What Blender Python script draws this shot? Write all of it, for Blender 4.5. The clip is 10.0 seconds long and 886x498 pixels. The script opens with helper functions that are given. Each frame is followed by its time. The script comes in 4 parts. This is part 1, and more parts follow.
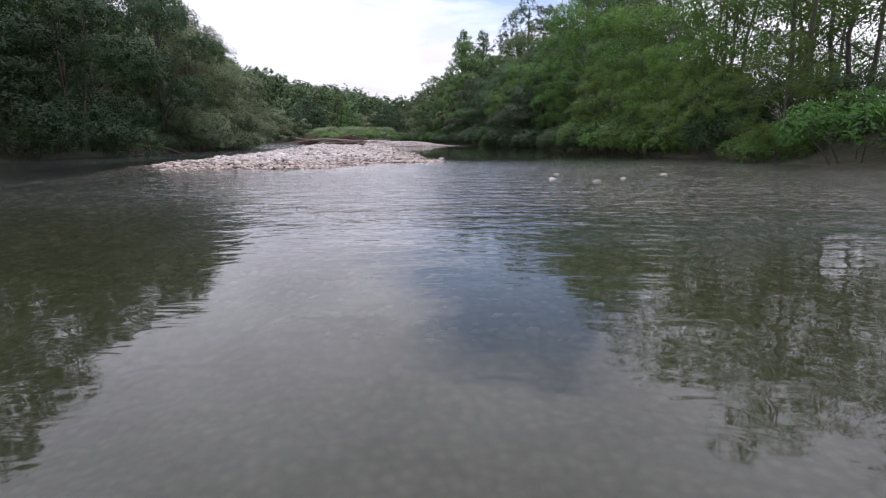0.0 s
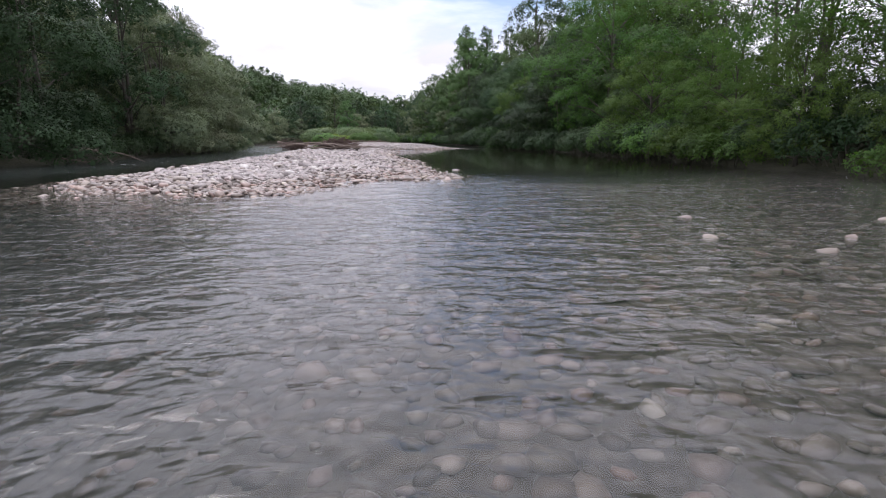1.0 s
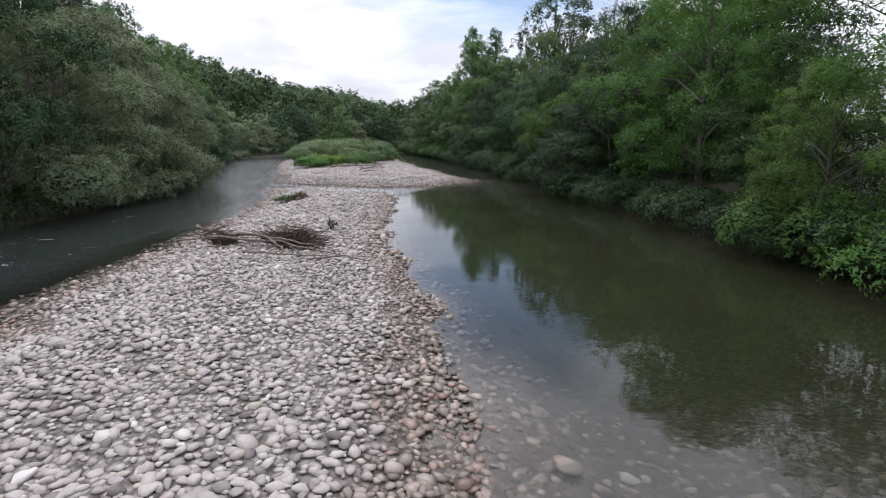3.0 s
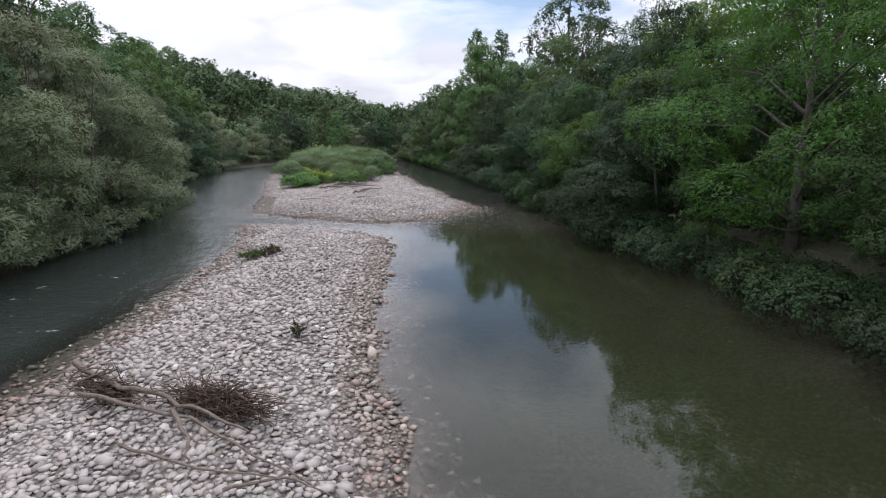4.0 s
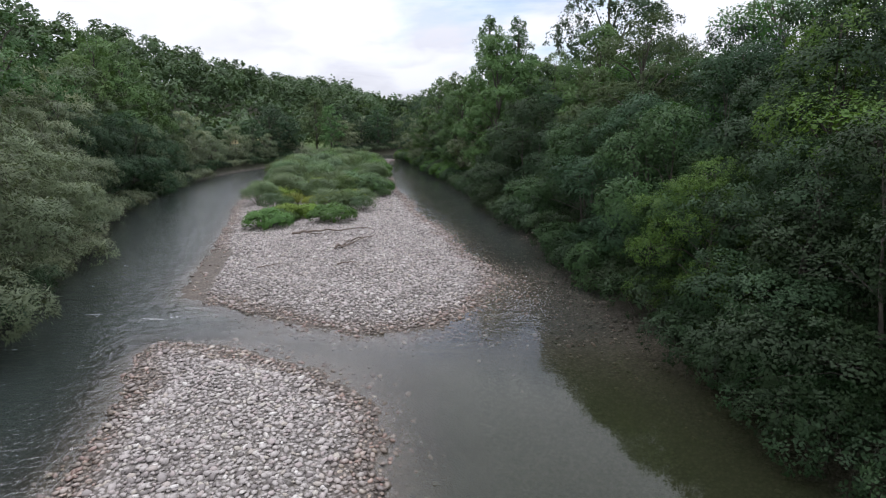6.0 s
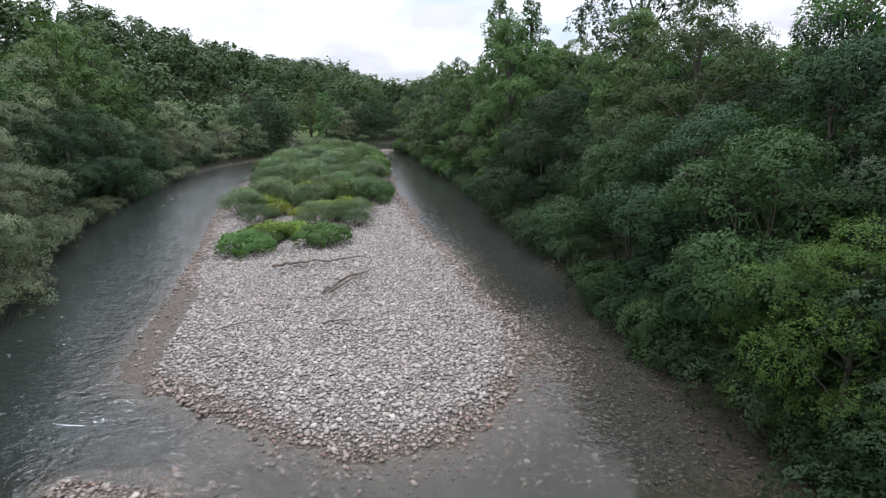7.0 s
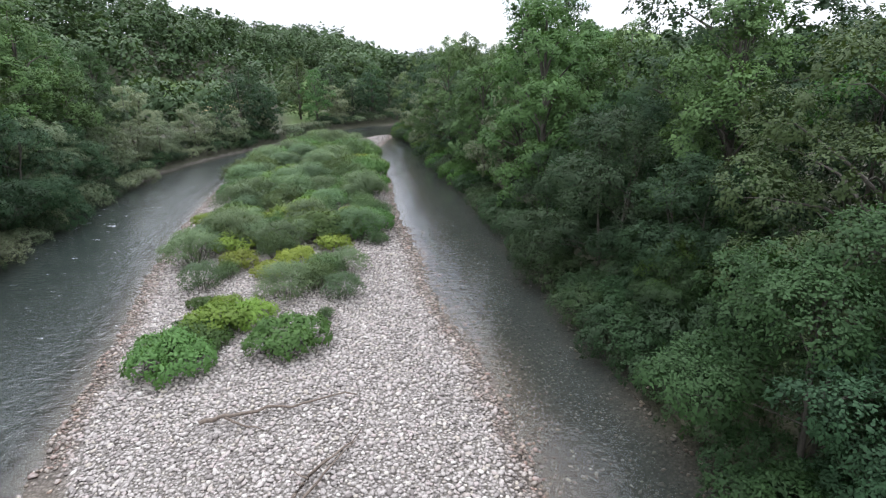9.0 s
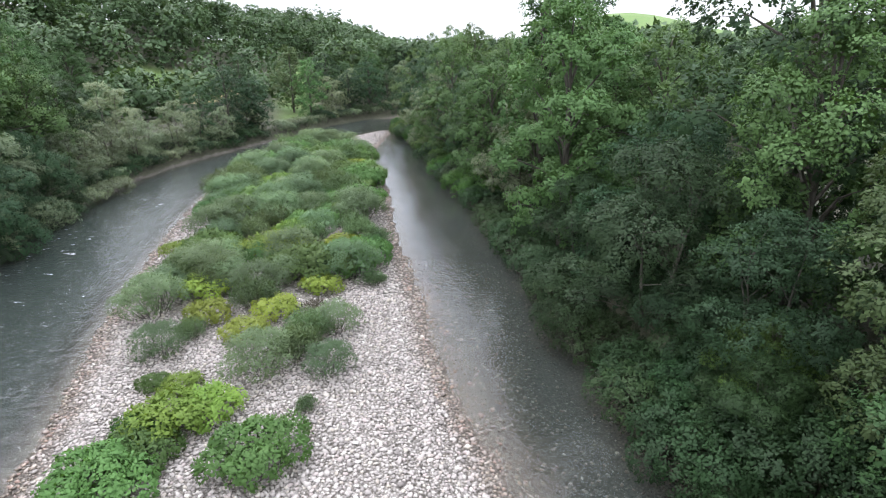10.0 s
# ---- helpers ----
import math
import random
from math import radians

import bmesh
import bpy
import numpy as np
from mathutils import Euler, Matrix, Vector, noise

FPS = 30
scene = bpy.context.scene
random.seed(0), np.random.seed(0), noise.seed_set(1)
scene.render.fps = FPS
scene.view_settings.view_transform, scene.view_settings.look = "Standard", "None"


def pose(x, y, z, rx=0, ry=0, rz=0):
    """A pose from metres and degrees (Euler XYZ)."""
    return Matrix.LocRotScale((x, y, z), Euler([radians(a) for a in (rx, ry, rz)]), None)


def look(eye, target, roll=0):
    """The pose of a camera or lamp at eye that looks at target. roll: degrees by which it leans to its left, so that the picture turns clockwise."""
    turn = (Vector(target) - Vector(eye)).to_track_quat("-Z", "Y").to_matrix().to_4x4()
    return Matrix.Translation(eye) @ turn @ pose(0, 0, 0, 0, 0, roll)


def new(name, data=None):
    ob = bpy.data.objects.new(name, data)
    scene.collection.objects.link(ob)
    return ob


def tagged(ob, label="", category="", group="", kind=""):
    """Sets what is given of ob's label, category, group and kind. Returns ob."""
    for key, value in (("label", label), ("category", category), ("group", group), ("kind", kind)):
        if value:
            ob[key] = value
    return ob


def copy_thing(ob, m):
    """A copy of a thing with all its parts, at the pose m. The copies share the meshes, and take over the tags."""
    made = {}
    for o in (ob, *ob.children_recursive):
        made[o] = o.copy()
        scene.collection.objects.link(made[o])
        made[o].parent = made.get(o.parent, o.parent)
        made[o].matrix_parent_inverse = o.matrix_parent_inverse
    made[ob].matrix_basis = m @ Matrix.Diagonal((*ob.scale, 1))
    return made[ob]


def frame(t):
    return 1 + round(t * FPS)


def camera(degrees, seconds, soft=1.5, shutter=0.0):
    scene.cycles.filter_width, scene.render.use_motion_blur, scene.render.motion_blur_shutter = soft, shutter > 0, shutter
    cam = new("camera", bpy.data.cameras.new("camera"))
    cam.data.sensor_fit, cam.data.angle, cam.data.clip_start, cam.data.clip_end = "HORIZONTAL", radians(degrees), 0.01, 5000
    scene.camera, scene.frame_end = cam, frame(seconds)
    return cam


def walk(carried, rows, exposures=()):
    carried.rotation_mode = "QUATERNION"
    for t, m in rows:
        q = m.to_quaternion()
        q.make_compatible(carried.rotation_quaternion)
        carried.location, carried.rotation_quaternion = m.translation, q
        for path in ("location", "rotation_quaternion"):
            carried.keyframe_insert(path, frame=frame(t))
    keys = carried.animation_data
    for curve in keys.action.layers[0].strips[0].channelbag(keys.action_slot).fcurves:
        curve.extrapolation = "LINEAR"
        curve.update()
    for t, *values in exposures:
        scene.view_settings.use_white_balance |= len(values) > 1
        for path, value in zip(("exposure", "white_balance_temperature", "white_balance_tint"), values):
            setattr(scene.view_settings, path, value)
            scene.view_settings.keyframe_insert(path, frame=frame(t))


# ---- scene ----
cam = camera(78.0, 10.0, soft=1.15)
PATH = [
    (0, (1.016, 1.283, 0.591), (0.948, 3.243, 0.198), -0.5),
    (0.5, (0.743, 3.235, 0.562), (0.677, 5.195, 0.17), -0.5),
    (1, (0.484, 5.399, 0.739), (0.421, 7.359, 0.347), -0.5),
    (1.5, (0.232, 7.534, 1.068), (0.17, 9.495, 0.677), -0.6),
    (2, (-0.001, 9.956, 1.561), (-0.063, 11.917, 1.171), -0.6),
    (2.5, (-0.261, 12.285, 2.101), (-0.319, 14.245, 1.71), -0.5),
    (4, (-0.994, 19.97, 3.992), (-1.047, 21.93, 3.599), -0.5),
    (4.5, (-1.213, 22.576, 4.56), (-1.265, 24.536, 4.167), -0.6),
    (5, (-1.495, 25.33, 5.168), (-1.545, 27.288, 4.763), -0.7),
    (5.5, (-1.728, 27.893, 5.712), (-1.779, 29.848, 5.293), -0.7),
    (7, (-2.72, 36.102, 7.535), (-2.765, 38.036, 7.027), -0.9),
    (7.5, (-2.944, 38.647, 8.121), (-2.989, 40.573, 7.585), -0.9),
    (8, (-3.214, 41.418, 8.743), (-3.26, 43.336, 8.177), -1.1),
    (8.5, (-3.488, 43.982, 9.307), (-3.533, 45.891, 8.713), -1.0),
    (9, (-3.792, 46.783, 9.899), (-3.835, 48.683, 9.275), -1.0),
    (9.5, (-4.084, 49.358, 10.474), (-4.122, 51.249, 9.826), -0.7),
    (10, (-4.259, 52.093, 11.167), (-4.298, 53.974, 10.488), -0.9),
]
walk(cam, [(t, look(eye, target, roll)) for t, eye, target, roll in PATH],
     exposures=((0.0, 0.06, 6350, 22), (2.5, -0.1, 6350, 16), (5.5, -0.14, 6350, 14), (7.0, 0.0, 6300, 12), (8.5, 0.23, 6300, 11), (10.0, 0.76, 6300, 11)))

# ---- sky and sun ----
SUN_ELEV, SUN_AZ = 52.0, -42.0          # degrees; azimuth from straight upstream, minus is to the left bank
world = bpy.data.worlds.new("world")
scene.world = world
world.use_nodes = True
wn, wl = world.node_tree.nodes, world.node_tree.links
wn.clear()


def wnode(kind, **kw):
    n = wn.new(kind)
    for k, v in kw.items():
        n.inputs[k].default_value = v
    return n


out = wn.new("ShaderNodeOutputWorld")
sky = wn.new("ShaderNodeTexSky")
sky.sky_type = "NISHITA"
sky.sun_disc = False
sky.sun_elevation = radians(SUN_ELEV)
sky.sun_rotation = radians(SUN_AZ)
bg_sky = wnode("ShaderNodeBackground", Strength=0.15)
wl.new(sky.outputs[0], bg_sky.inputs[0])
co = wn.new("ShaderNodeTexCoord")
sep = wn.new("ShaderNodeSeparateXYZ")
wl.new(co.outputs["Generated"], sep.inputs[0])


def wmath(op, a, b=None, clamp=False):
    n = wn.new("ShaderNodeMath")
    n.operation, n.use_clamp = op, clamp
    for i, v in enumerate((a, b)):
        if v is None:
            continue
        if isinstance(v, (int, float)):
            n.inputs[i].default_value = v
        else:
            wl.new(v, n.inputs[i])
    return n.outputs[0]


lift = wmath("ADD", wmath("MAXIMUM", sep.outputs[2], 0.0), 0.22)
flat = wn.new("ShaderNodeCombineXYZ")
wl.new(wmath("DIVIDE", sep.outputs[0], lift), flat.inputs[0])
wl.new(wmath("DIVIDE", sep.outputs[1], lift), flat.inputs[1])
cloud = wnode("ShaderNodeTexNoise", Scale=1.1, Detail=7.0, Roughness=0.55, Distortion=0.3)
wl.new(flat.outputs[0], cloud.inputs["Vector"])
shade = wnode("ShaderNodeTexNoise", Scale=2.1, Detail=6.0, Roughness=0.5, Distortion=0.4)
wl.new(flat.outputs[0], shade.inputs["Vector"])
# a gap of blue in the cloud, upstream and a little to the right
gap = wn.new("ShaderNodeVectorMath")
gap.operation = "DISTANCE"
gap.inputs[1].default_value = (0.075, 0.95, 0.30)
wl.new(co.outputs["Generated"], gap.inputs[0])
cover = wmath("ADD", wmath("MULTIPLY", gap.outputs["Value"], 3.2), wmath("MULTIPLY", wmath("SUBTRACT", cloud.outputs[0], 0.5), 2.6))
mask = wn.new("ShaderNodeMapRange")
mask.inputs["From Min"].default_value = 0.25
mask.inputs["From Max"].default_value = 0.75
wl.new(cover, mask.inputs["Value"])
tone = wn.new("ShaderNodeValToRGB")
tone.color_ramp.elements[0].position, tone.color_ramp.elements[0].color = 0.36, (0.74, 0.76, 0.83, 1)
tone.color_ramp.elements[1].position, tone.color_ramp.elements[1].color = 0.58, (0.94, 0.97, 1.02, 1)
wl.new(shade.outputs[0], tone.inputs[0])
bg_cloud = wnode("ShaderNodeBackground", Strength=1.0)
# an overcast sky is brightest overhead
wl.new(wmath("ADD", wmath("MULTIPLY", wmath("MAXIMUM", sep.outputs[2], 0.0), 2.05), 0.95), bg_cloud.inputs["Strength"])
wl.new(tone.outputs[0], bg_cloud.inputs[0])
mix = wn.new("ShaderNodeMixShader")
wl.new(mask.outputs[0], mix.inputs[0])
wl.new(bg_sky.outputs[0], mix.inputs[1])
wl.new(bg_cloud.outputs[0], mix.inputs[2])
wl.new(mix.outputs[0], out.inputs[0])

sun = new("sun", bpy.data.lights.new("sun", "SUN"))
sun.data.energy, sun.data.angle, sun.data.color = 0.75, radians(22), (1.0, 0.96, 0.91)
_az, _el = radians(SUN_AZ), radians(SUN_ELEV)
_to_sun = Vector((math.sin(_az) * math.cos(_el), math.cos(_az) * math.cos(_el), math.sin(_el)))
sun.matrix_world = look(_to_sun * 200 + Vector((0, 60, 0)), (0, 60, 0))


# ---- materials ----
def material(name):
    m = bpy.data.materials.new(name)
    m.use_nodes = True
    m.node_tree.nodes.clear()
    return m, m.node_tree.nodes, m.node_tree.links


def node(nodes, kind, **kw):
    n = nodes.new(kind)
    for k, v in kw.items():
        n.inputs[k.replace("_", " ")].default_value = v
    return n


def ramp(nodes, links, source, stops):
    r = nodes.new("ShaderNodeValToRGB")
    while len(r.color_ramp.elements) < len(stops):
        r.color_ramp.elements.new(0.5)
    for e, (p, c) in zip(r.color_ramp.elements, stops):
        e.position, e.color = p, (*c, 1)
    links.new(source, r.inputs[0])
    return r.outputs[0]


def math_node(nodes, links, op, a, b=None, clamp=False):
    n = nodes.new("ShaderNodeMath")
    n.operation, n.use_clamp = op, clamp
    for i, v in enumerate((a, b)):
        if isinstance(v, (int, float)):
            n.inputs[i].default_value = v
        elif v is not None:
            links.new(v, n.inputs[i])
    return n.outputs[0]


def mixed(nodes, links, fac, a, b, blend="MIX"):
    n = nodes.new("ShaderNodeMix")
    n.data_type, n.blend_type = "RGBA", blend
    for i, v in ((0, fac), (6, a), (7, b)):
        if isinstance(v, (int, float)):
            n.inputs[i].default_value = v
        elif isinstance(v, tuple):
            n.inputs[i].default_value = (*v, 1)
        else:
            links.new(v, n.inputs[i])
    return n.outputs[2]


def position(nodes, links, scale=(1, 1, 1)):
    g = nodes.new("ShaderNodeNewGeometry")
    m = nodes.new("ShaderNodeMapping")
    m.inputs["Scale"].default_value = scale
    links.new(g.outputs["Position"], m.inputs[0])
    return m.outputs[0]


def leaf_material(name, dark, light, odd, translucent=0.17, gloss=0.6, drift=0.55, speck=0.12):
    """Foliage: each leaf takes its own tone, and whole sprays drift between dark and light."""
    m, n, l = material(name)
    g = n.new("ShaderNodeNewGeometry")
    big = node(n, "ShaderNodeTexNoise", Scale=drift, Detail=3.0)
    l.new(position(n, l), big.inputs["Vector"])
    t = math_node(n, l, "ADD", math_node(n, l, "MULTIPLY", g.outputs["Random Per Island"], speck),
                  math_node(n, l, "MULTIPLY", math_node(n, l, "SUBTRACT", big.outputs[0], 0.22), 0.95), clamp=True)
    col = ramp(n, l, t, ((0.05, dark), (0.6, light), (1.0, odd)))
    info = n.new("ShaderNodeObjectInfo")
    hsv = node(n, "ShaderNodeHueSaturation", Saturation=0.95)
    l.new(col, hsv.inputs["Color"])
    l.new(math_node(n, l, "ADD", math_node(n, l, "MULTIPLY", info.outputs["Random"], 0.05), 0.472), hsv.inputs["Hue"])
    l.new(math_node(n, l, "ADD", math_node(n, l, "MULTIPLY", math_node(n, l, "FRACT", math_node(n, l, "MULTIPLY", info.outputs["Random"], 7.3)), 0.6), 0.72), hsv.inputs["Value"])
    b = node(n, "ShaderNodeBsdfPrincipled", Roughness=gloss)
    b.inputs["Specular IOR Level"].default_value = 0.2
    l.new(hsv.outputs[0], b.inputs["Base Color"])
    tr = n.new("ShaderNodeBsdfTranslucent")
    l.new(mixed(n, l, 1.0, hsv.outputs[0], (1.5, 1.5, 0.7), "MULTIPLY"), tr.inputs[0])
    mx = node(n, "ShaderNodeMixShader", Fac=translucent)
    l.new(b.outputs[0], mx.inputs[1])
    l.new(tr.outputs[0], mx.inputs[2])
    o = n.new("ShaderNodeOutputMaterial")
    l.new(mx.outputs[0], o.inputs[0])
    return m


def bark_material(name, a, b):
    m, n, l = material(name)
    v = position(n, l, (6, 6, 1.2))
    t = node(n, "ShaderNodeTexNoise", Scale=2.5, Detail=6.0, Roughness=0.65)
    l.new(v, t.inputs["Vector"])
    p = node(n, "ShaderNodeBsdfPrincipled", Roughness=0.9)
    l.new(ramp(n, l, t.outputs[0], ((0.3, a), (0.7, b))), p.inputs["Base Color"])
    bump = node(n, "ShaderNodeBump", Strength=0.7, Distance=0.03)
    l.new(t.outputs[0], bump.inputs["Height"])
    l.new(bump.outputs[0], p.inputs["Normal"])
    o = n.new("ShaderNodeOutputMaterial")
    l.new(p.outputs[0], o.inputs[0])
    return m


def stone_material():
    """River cobbles: pale limestone with grey, buff, pinkish and a few dark ones; smooth, speckled, wet below the waterline."""
    m, n, l = material("cobble_stone")
    g = n.new("ShaderNodeNewGeometry")
    info = n.new("ShaderNodeObjectInfo")
    pick = math_node(n, l, "FRACT", math_node(n, l, "ADD", g.outputs["Random Per Island"], info.outputs["Random"]))
    col = ramp(n, l, pick, ((0.0, (0.15, 0.13, 0.122)), (0.08, (0.25, 0.225, 0.213)), (0.3, (0.37, 0.337, 0.318)), (0.6, (0.42, 0.385, 0.362)),
                            (0.8, (0.38, 0.325, 0.312)), (0.9, (0.39, 0.352, 0.30)), (1.0, (0.58, 0.55, 0.52))))
    t = node(n, "ShaderNodeTexNoise", Scale=14.0, Detail=5.0, Roughness=0.6)
    l.new(position(n, l), t.inputs["Vector"])
    col = mixed(n, l, 0.5, col, ramp(n, l, t.outputs[0], ((0.3, (0.62, 0.61, 0.6)), (0.65, (1.0, 1.0, 1.0)))), "MULTIPLY")
    z = n.new("ShaderNodeSeparateXYZ")
    l.new(g.outputs["Position"], z.inputs[0])
    wob = node(n, "ShaderNodeTexNoise", Scale=1.3, Detail=2.0)
    l.new(position(n, l), wob.inputs["Vector"])
    wet = n.new("ShaderNodeMapRange")
    wet.inputs["From Min"].default_value, wet.inputs["From Max"].default_value = 0.15, 0.07
    l.new(math_node(n, l, "ADD", z.outputs[2], math_node(n, l, "MULTIPLY", math_node(n, l, "SUBTRACT", wob.outputs[0], 0.5), 0.16)), wet.inputs["Value"])
    # wet stones show their own colours: rust, olive, grey and pale ones
    tint = math_node(n, l, "FRACT", math_node(n, l, "MULTIPLY", pick, 17.3))
    damp = mixed(n, l, 1.0, col, ramp(n, l, tint, ((0.0, (0.34, 0.30, 0.25)), (0.3, (0.55, 0.49, 0.42)), (0.55, (0.62, 0.58, 0.55)), (0.75, (0.66, 0.48, 0.41)), (1.0, (0.95, 0.92, 0.84)))), "MULTIPLY")
    p = n.new("ShaderNodeBsdfPrincipled")
    l.new(mixed(n, l, wet.outputs[0], col, damp), p.inputs["Base Color"])
    l.new(math_node(n, l, "SUBTRACT", 0.82, math_node(n, l, "MULTIPLY", wet.outputs[0], 0.45)), p.inputs["Roughness"])
    bump = node(n, "ShaderNodeBump", Strength=0.35, Distance=0.01)
    l.new(t.outputs[0], bump.inputs["Height"])
    l.new(bump.outputs[0], p.inputs["Normal"])
    o = n.new("ShaderNodeOutputMaterial")
    l.new(p.outputs[0], o.inputs[0])
    return m


def ground_material():
    """Gravel, river bed silt, grass and leaf litter, by the attributes of the sheet."""
    m, n, l = material("ground_earth")
    pos = position(n, l)

    def attr(a):
        x = n.new("ShaderNodeAttribute")
        x.attribute_name = a
        return x.outputs["Fac"]

    vor = node(n, "ShaderNodeTexVoronoi", Scale=13.0)
    l.new(pos, vor.inputs["Vector"])
    sepc = n.new("ShaderNodeSeparateColor")
    l.new(vor.outputs["Color"], sepc.inputs[0])
    gravel = ramp(n, l, sepc.outputs[0], ((0.0, (0.12, 0.109, 0.10)), (0.4, (0.235, 0.215, 0.20)), (1.0, (0.34, 0.315, 0.295))))
    # shade in the gaps between pebbles, put into the colour: cells darken outwards
    gravel = mixed(n, l, 1.0, gravel, ramp(n, l, vor.outputs["Distance"], ((0.25, (1, 1, 1)), (0.75, (0.35, 0.33, 0.3)))), "MULTIPLY")
    fine = node(n, "ShaderNodeTexNoise", Scale=3.0, Detail=8.0, Roughness=0.65)
    l.new(pos, fine.inputs["Vector"])
    big = node(n, "ShaderNodeTexNoise", Scale=0.12, Detail=4.0)
    l.new(pos, big.inputs["Vector"])
    bed = mixed(n, l, 0.5, mixed(n, l, 1.0, gravel, (0.74, 0.68, 0.62), "MULTIPLY"),
                ramp(n, l, fine.outputs[0], ((0.3, (0.045, 0.038, 0.03)), (0.7, (0.105, 0.09, 0.075)))))
    soil = ramp(n, l, fine.outputs[0], ((0.3, (0.022, 0.026, 0.013)), (0.7, (0.06, 0.058, 0.034))))
    grass = mixed(n, l, ramp(n, l, big.outputs[0], ((0.42, (0, 0, 0)), (0.58, (1, 1, 1)))),
                  ramp(n, l, fine.outputs[0], ((0.3, (0.06, 0.12, 0.025)), (0.7, (0.12, 0.20, 0.05)))),
                  ramp(n, l, fine.outputs[0], ((0.3, (0.08, 0.13, 0.03)), (0.7, (0.14, 0.19, 0.06)))))
    col = mixed(n, l, attr("grass"), soil, grass)
    col = mixed(n, l, attr("hay"), col, ramp(n, l, fine.outputs[0], ((0.3, (0.22, 0.19, 0.08)), (0.7, (0.34, 0.28, 0.13)))))
    col = mixed(n, l, attr("bed"), col, bed)
    col = mixed(n, l, attr("gravel"), col, gravel)
    geo, high, wet = n.new("ShaderNodeNewGeometry"), n.new("ShaderNodeSeparateXYZ"), n.new("ShaderNodeMapRange")
    l.new(geo.outputs["Position"], high.inputs[0])
    l.new(high.outputs[2], wet.inputs["Value"])
    wet.inputs["From Min"].default_value, wet.inputs["From Max"].default_value = 0.16, 0.04
    col = mixed(n, l, math_node(n, l, "MULTIPLY", wet.outputs[0], attr("gravel")), col, mixed(n, l, 1.0, col, (0.60, 0.56, 0.53), "MULTIPLY"))
    p = node(n, "ShaderNodeBsdfPrincipled", Roughness=0.95)
    l.new(col, p.inputs["Base Color"])
    bump = node(n, "ShaderNodeBump", Strength=0.8, Distance=0.06)
    l.new(mixed(n, l, 0.5, vor.outputs["Distance"], fine.outputs[0]), bump.inputs["Height"])
    bump.invert = True
    l.new(bump.outputs[0], p.inputs["Normal"])
    o = n.new("ShaderNodeOutputMaterial")
    l.new(p.outputs[0], o.inputs[0])
    return m


def water_material():
    """Clear shallow river water: a mirror by Fresnel over a see-through body that turns murky green with depth; ripples where it runs."""
    m, n, l = material("river_water")

    def attr(a):
        x = n.new("ShaderNodeAttribute")
        x.attribute_name = a
        return x.outputs["Fac"]

    depth, chop, foamy = attr("depth"), attr("chop"), attr("foam")
    a = node(n, "ShaderNodeTexNoise", Scale=1.0, Detail=3.0, Roughness=0.5, Distortion=0.4)
    l.new(position(n, l, (1.5, 2.7, 1)), a.inputs["Vector"])
    b = node(n, "ShaderNodeTexNoise", Scale=1.0, Detail=2.0, Roughness=0.5, Distortion=0.5)
    l.new(position(n, l, (5.0, 8.6, 1)), b.inputs["Vector"])
    h = math_node(n, l, "ADD", math_node(n, l, "MULTIPLY", a.outputs[0], 0.055), math_node(n, l, "MULTIPLY", b.outputs[0], 0.027))
    h = math_node(n, l, "MULTIPLY", h, chop)
    bump = node(n, "ShaderNodeBump", Strength=1.0, Distance=1.0)
    l.new(h, bump.inputs["Height"])
    fres = node(n, "ShaderNodeFresnel", IOR=1.35)
    l.new(bump.outputs[0], fres.inputs["Normal"])
    gloss = node(n, "ShaderNodeBsdfGlossy", Roughness=0.03)
    # ripples too fine to draw blur the mirror where the water runs
    l.new(attr("fine"), gloss.inputs["Roughness"])
    gloss.inputs["Color"].default_value = (0.97, 0.98, 1.0, 1)
    l.new(bump.outputs[0], gloss.inputs["Normal"])
    clear = n.new("ShaderNodeBsdfTransparent")
    clear.inputs[0].default_value = (0.95, 0.96, 0.94, 1)
    murk_and_reflection = n.new("ShaderNodeBsdfDiffuse")
    # murk carries painted reflections: tree olive in the pool, sky grey where it runs
    l.new(ramp(n, l, chop, ((0.05, (0.020, 0.024, 0.011)), (0.3, (0.032, 0.041, 0.038)))), murk_and_reflection.inputs[0])
    cloudy = math_node(n, l, "SUBTRACT", 1.0, math_node(n, l, "POWER", 2.718, math_node(n, l, "MULTIPLY", depth, -1.45)), clamp=True)
    body = n.new("ShaderNodeMixShader")
    l.new(cloudy, body.inputs[0])
    l.new(clear.outputs[0], body.inputs[1])
    l.new(murk_and_reflection.outputs[0], body.inputs[2])
    wet = n.new("ShaderNodeMixShader")
    l.new(fres.outputs[0], wet.inputs[0])
    l.new(body.outputs[0], wet.inputs[1])
    l.new(gloss.outputs[0], wet.inputs[2])
    f = node(n, "ShaderNodeTexNoise", Scale=1.0, Detail=6.0, Roughness=0.7, Distortion=1.0)
    l.new(position(n, l, (1.3, 3.4, 1)), f.inputs["Vector"])
    fm = n.new("ShaderNodeMapRange")
    fm.inputs["From Min"].default_value, fm.inputs["From Max"].default_value = 0.62, 0.70
    l.new(math_node(n, l, "ADD", f.outputs[0], math_node(n, l, "MULTIPLY", math_node(n, l, "SUBTRACT", foamy, 1.0), 0.3)), fm.inputs["Value"])
    white = n.new("ShaderNodeBsdfDiffuse")
    white.inputs[0].default_value = (0.75, 0.77, 0.78, 1)
    fin = n.new("ShaderNodeMixShader")
    l.new(math_node(n, l, "MULTIPLY", fm.outputs[0], 0.8), fin.inputs[0])
    l.new(wet.outputs[0], fin.inputs[1])
    l.new(white.outputs[0], fin.inputs[2])
    o = n.new("ShaderNodeOutputMaterial")
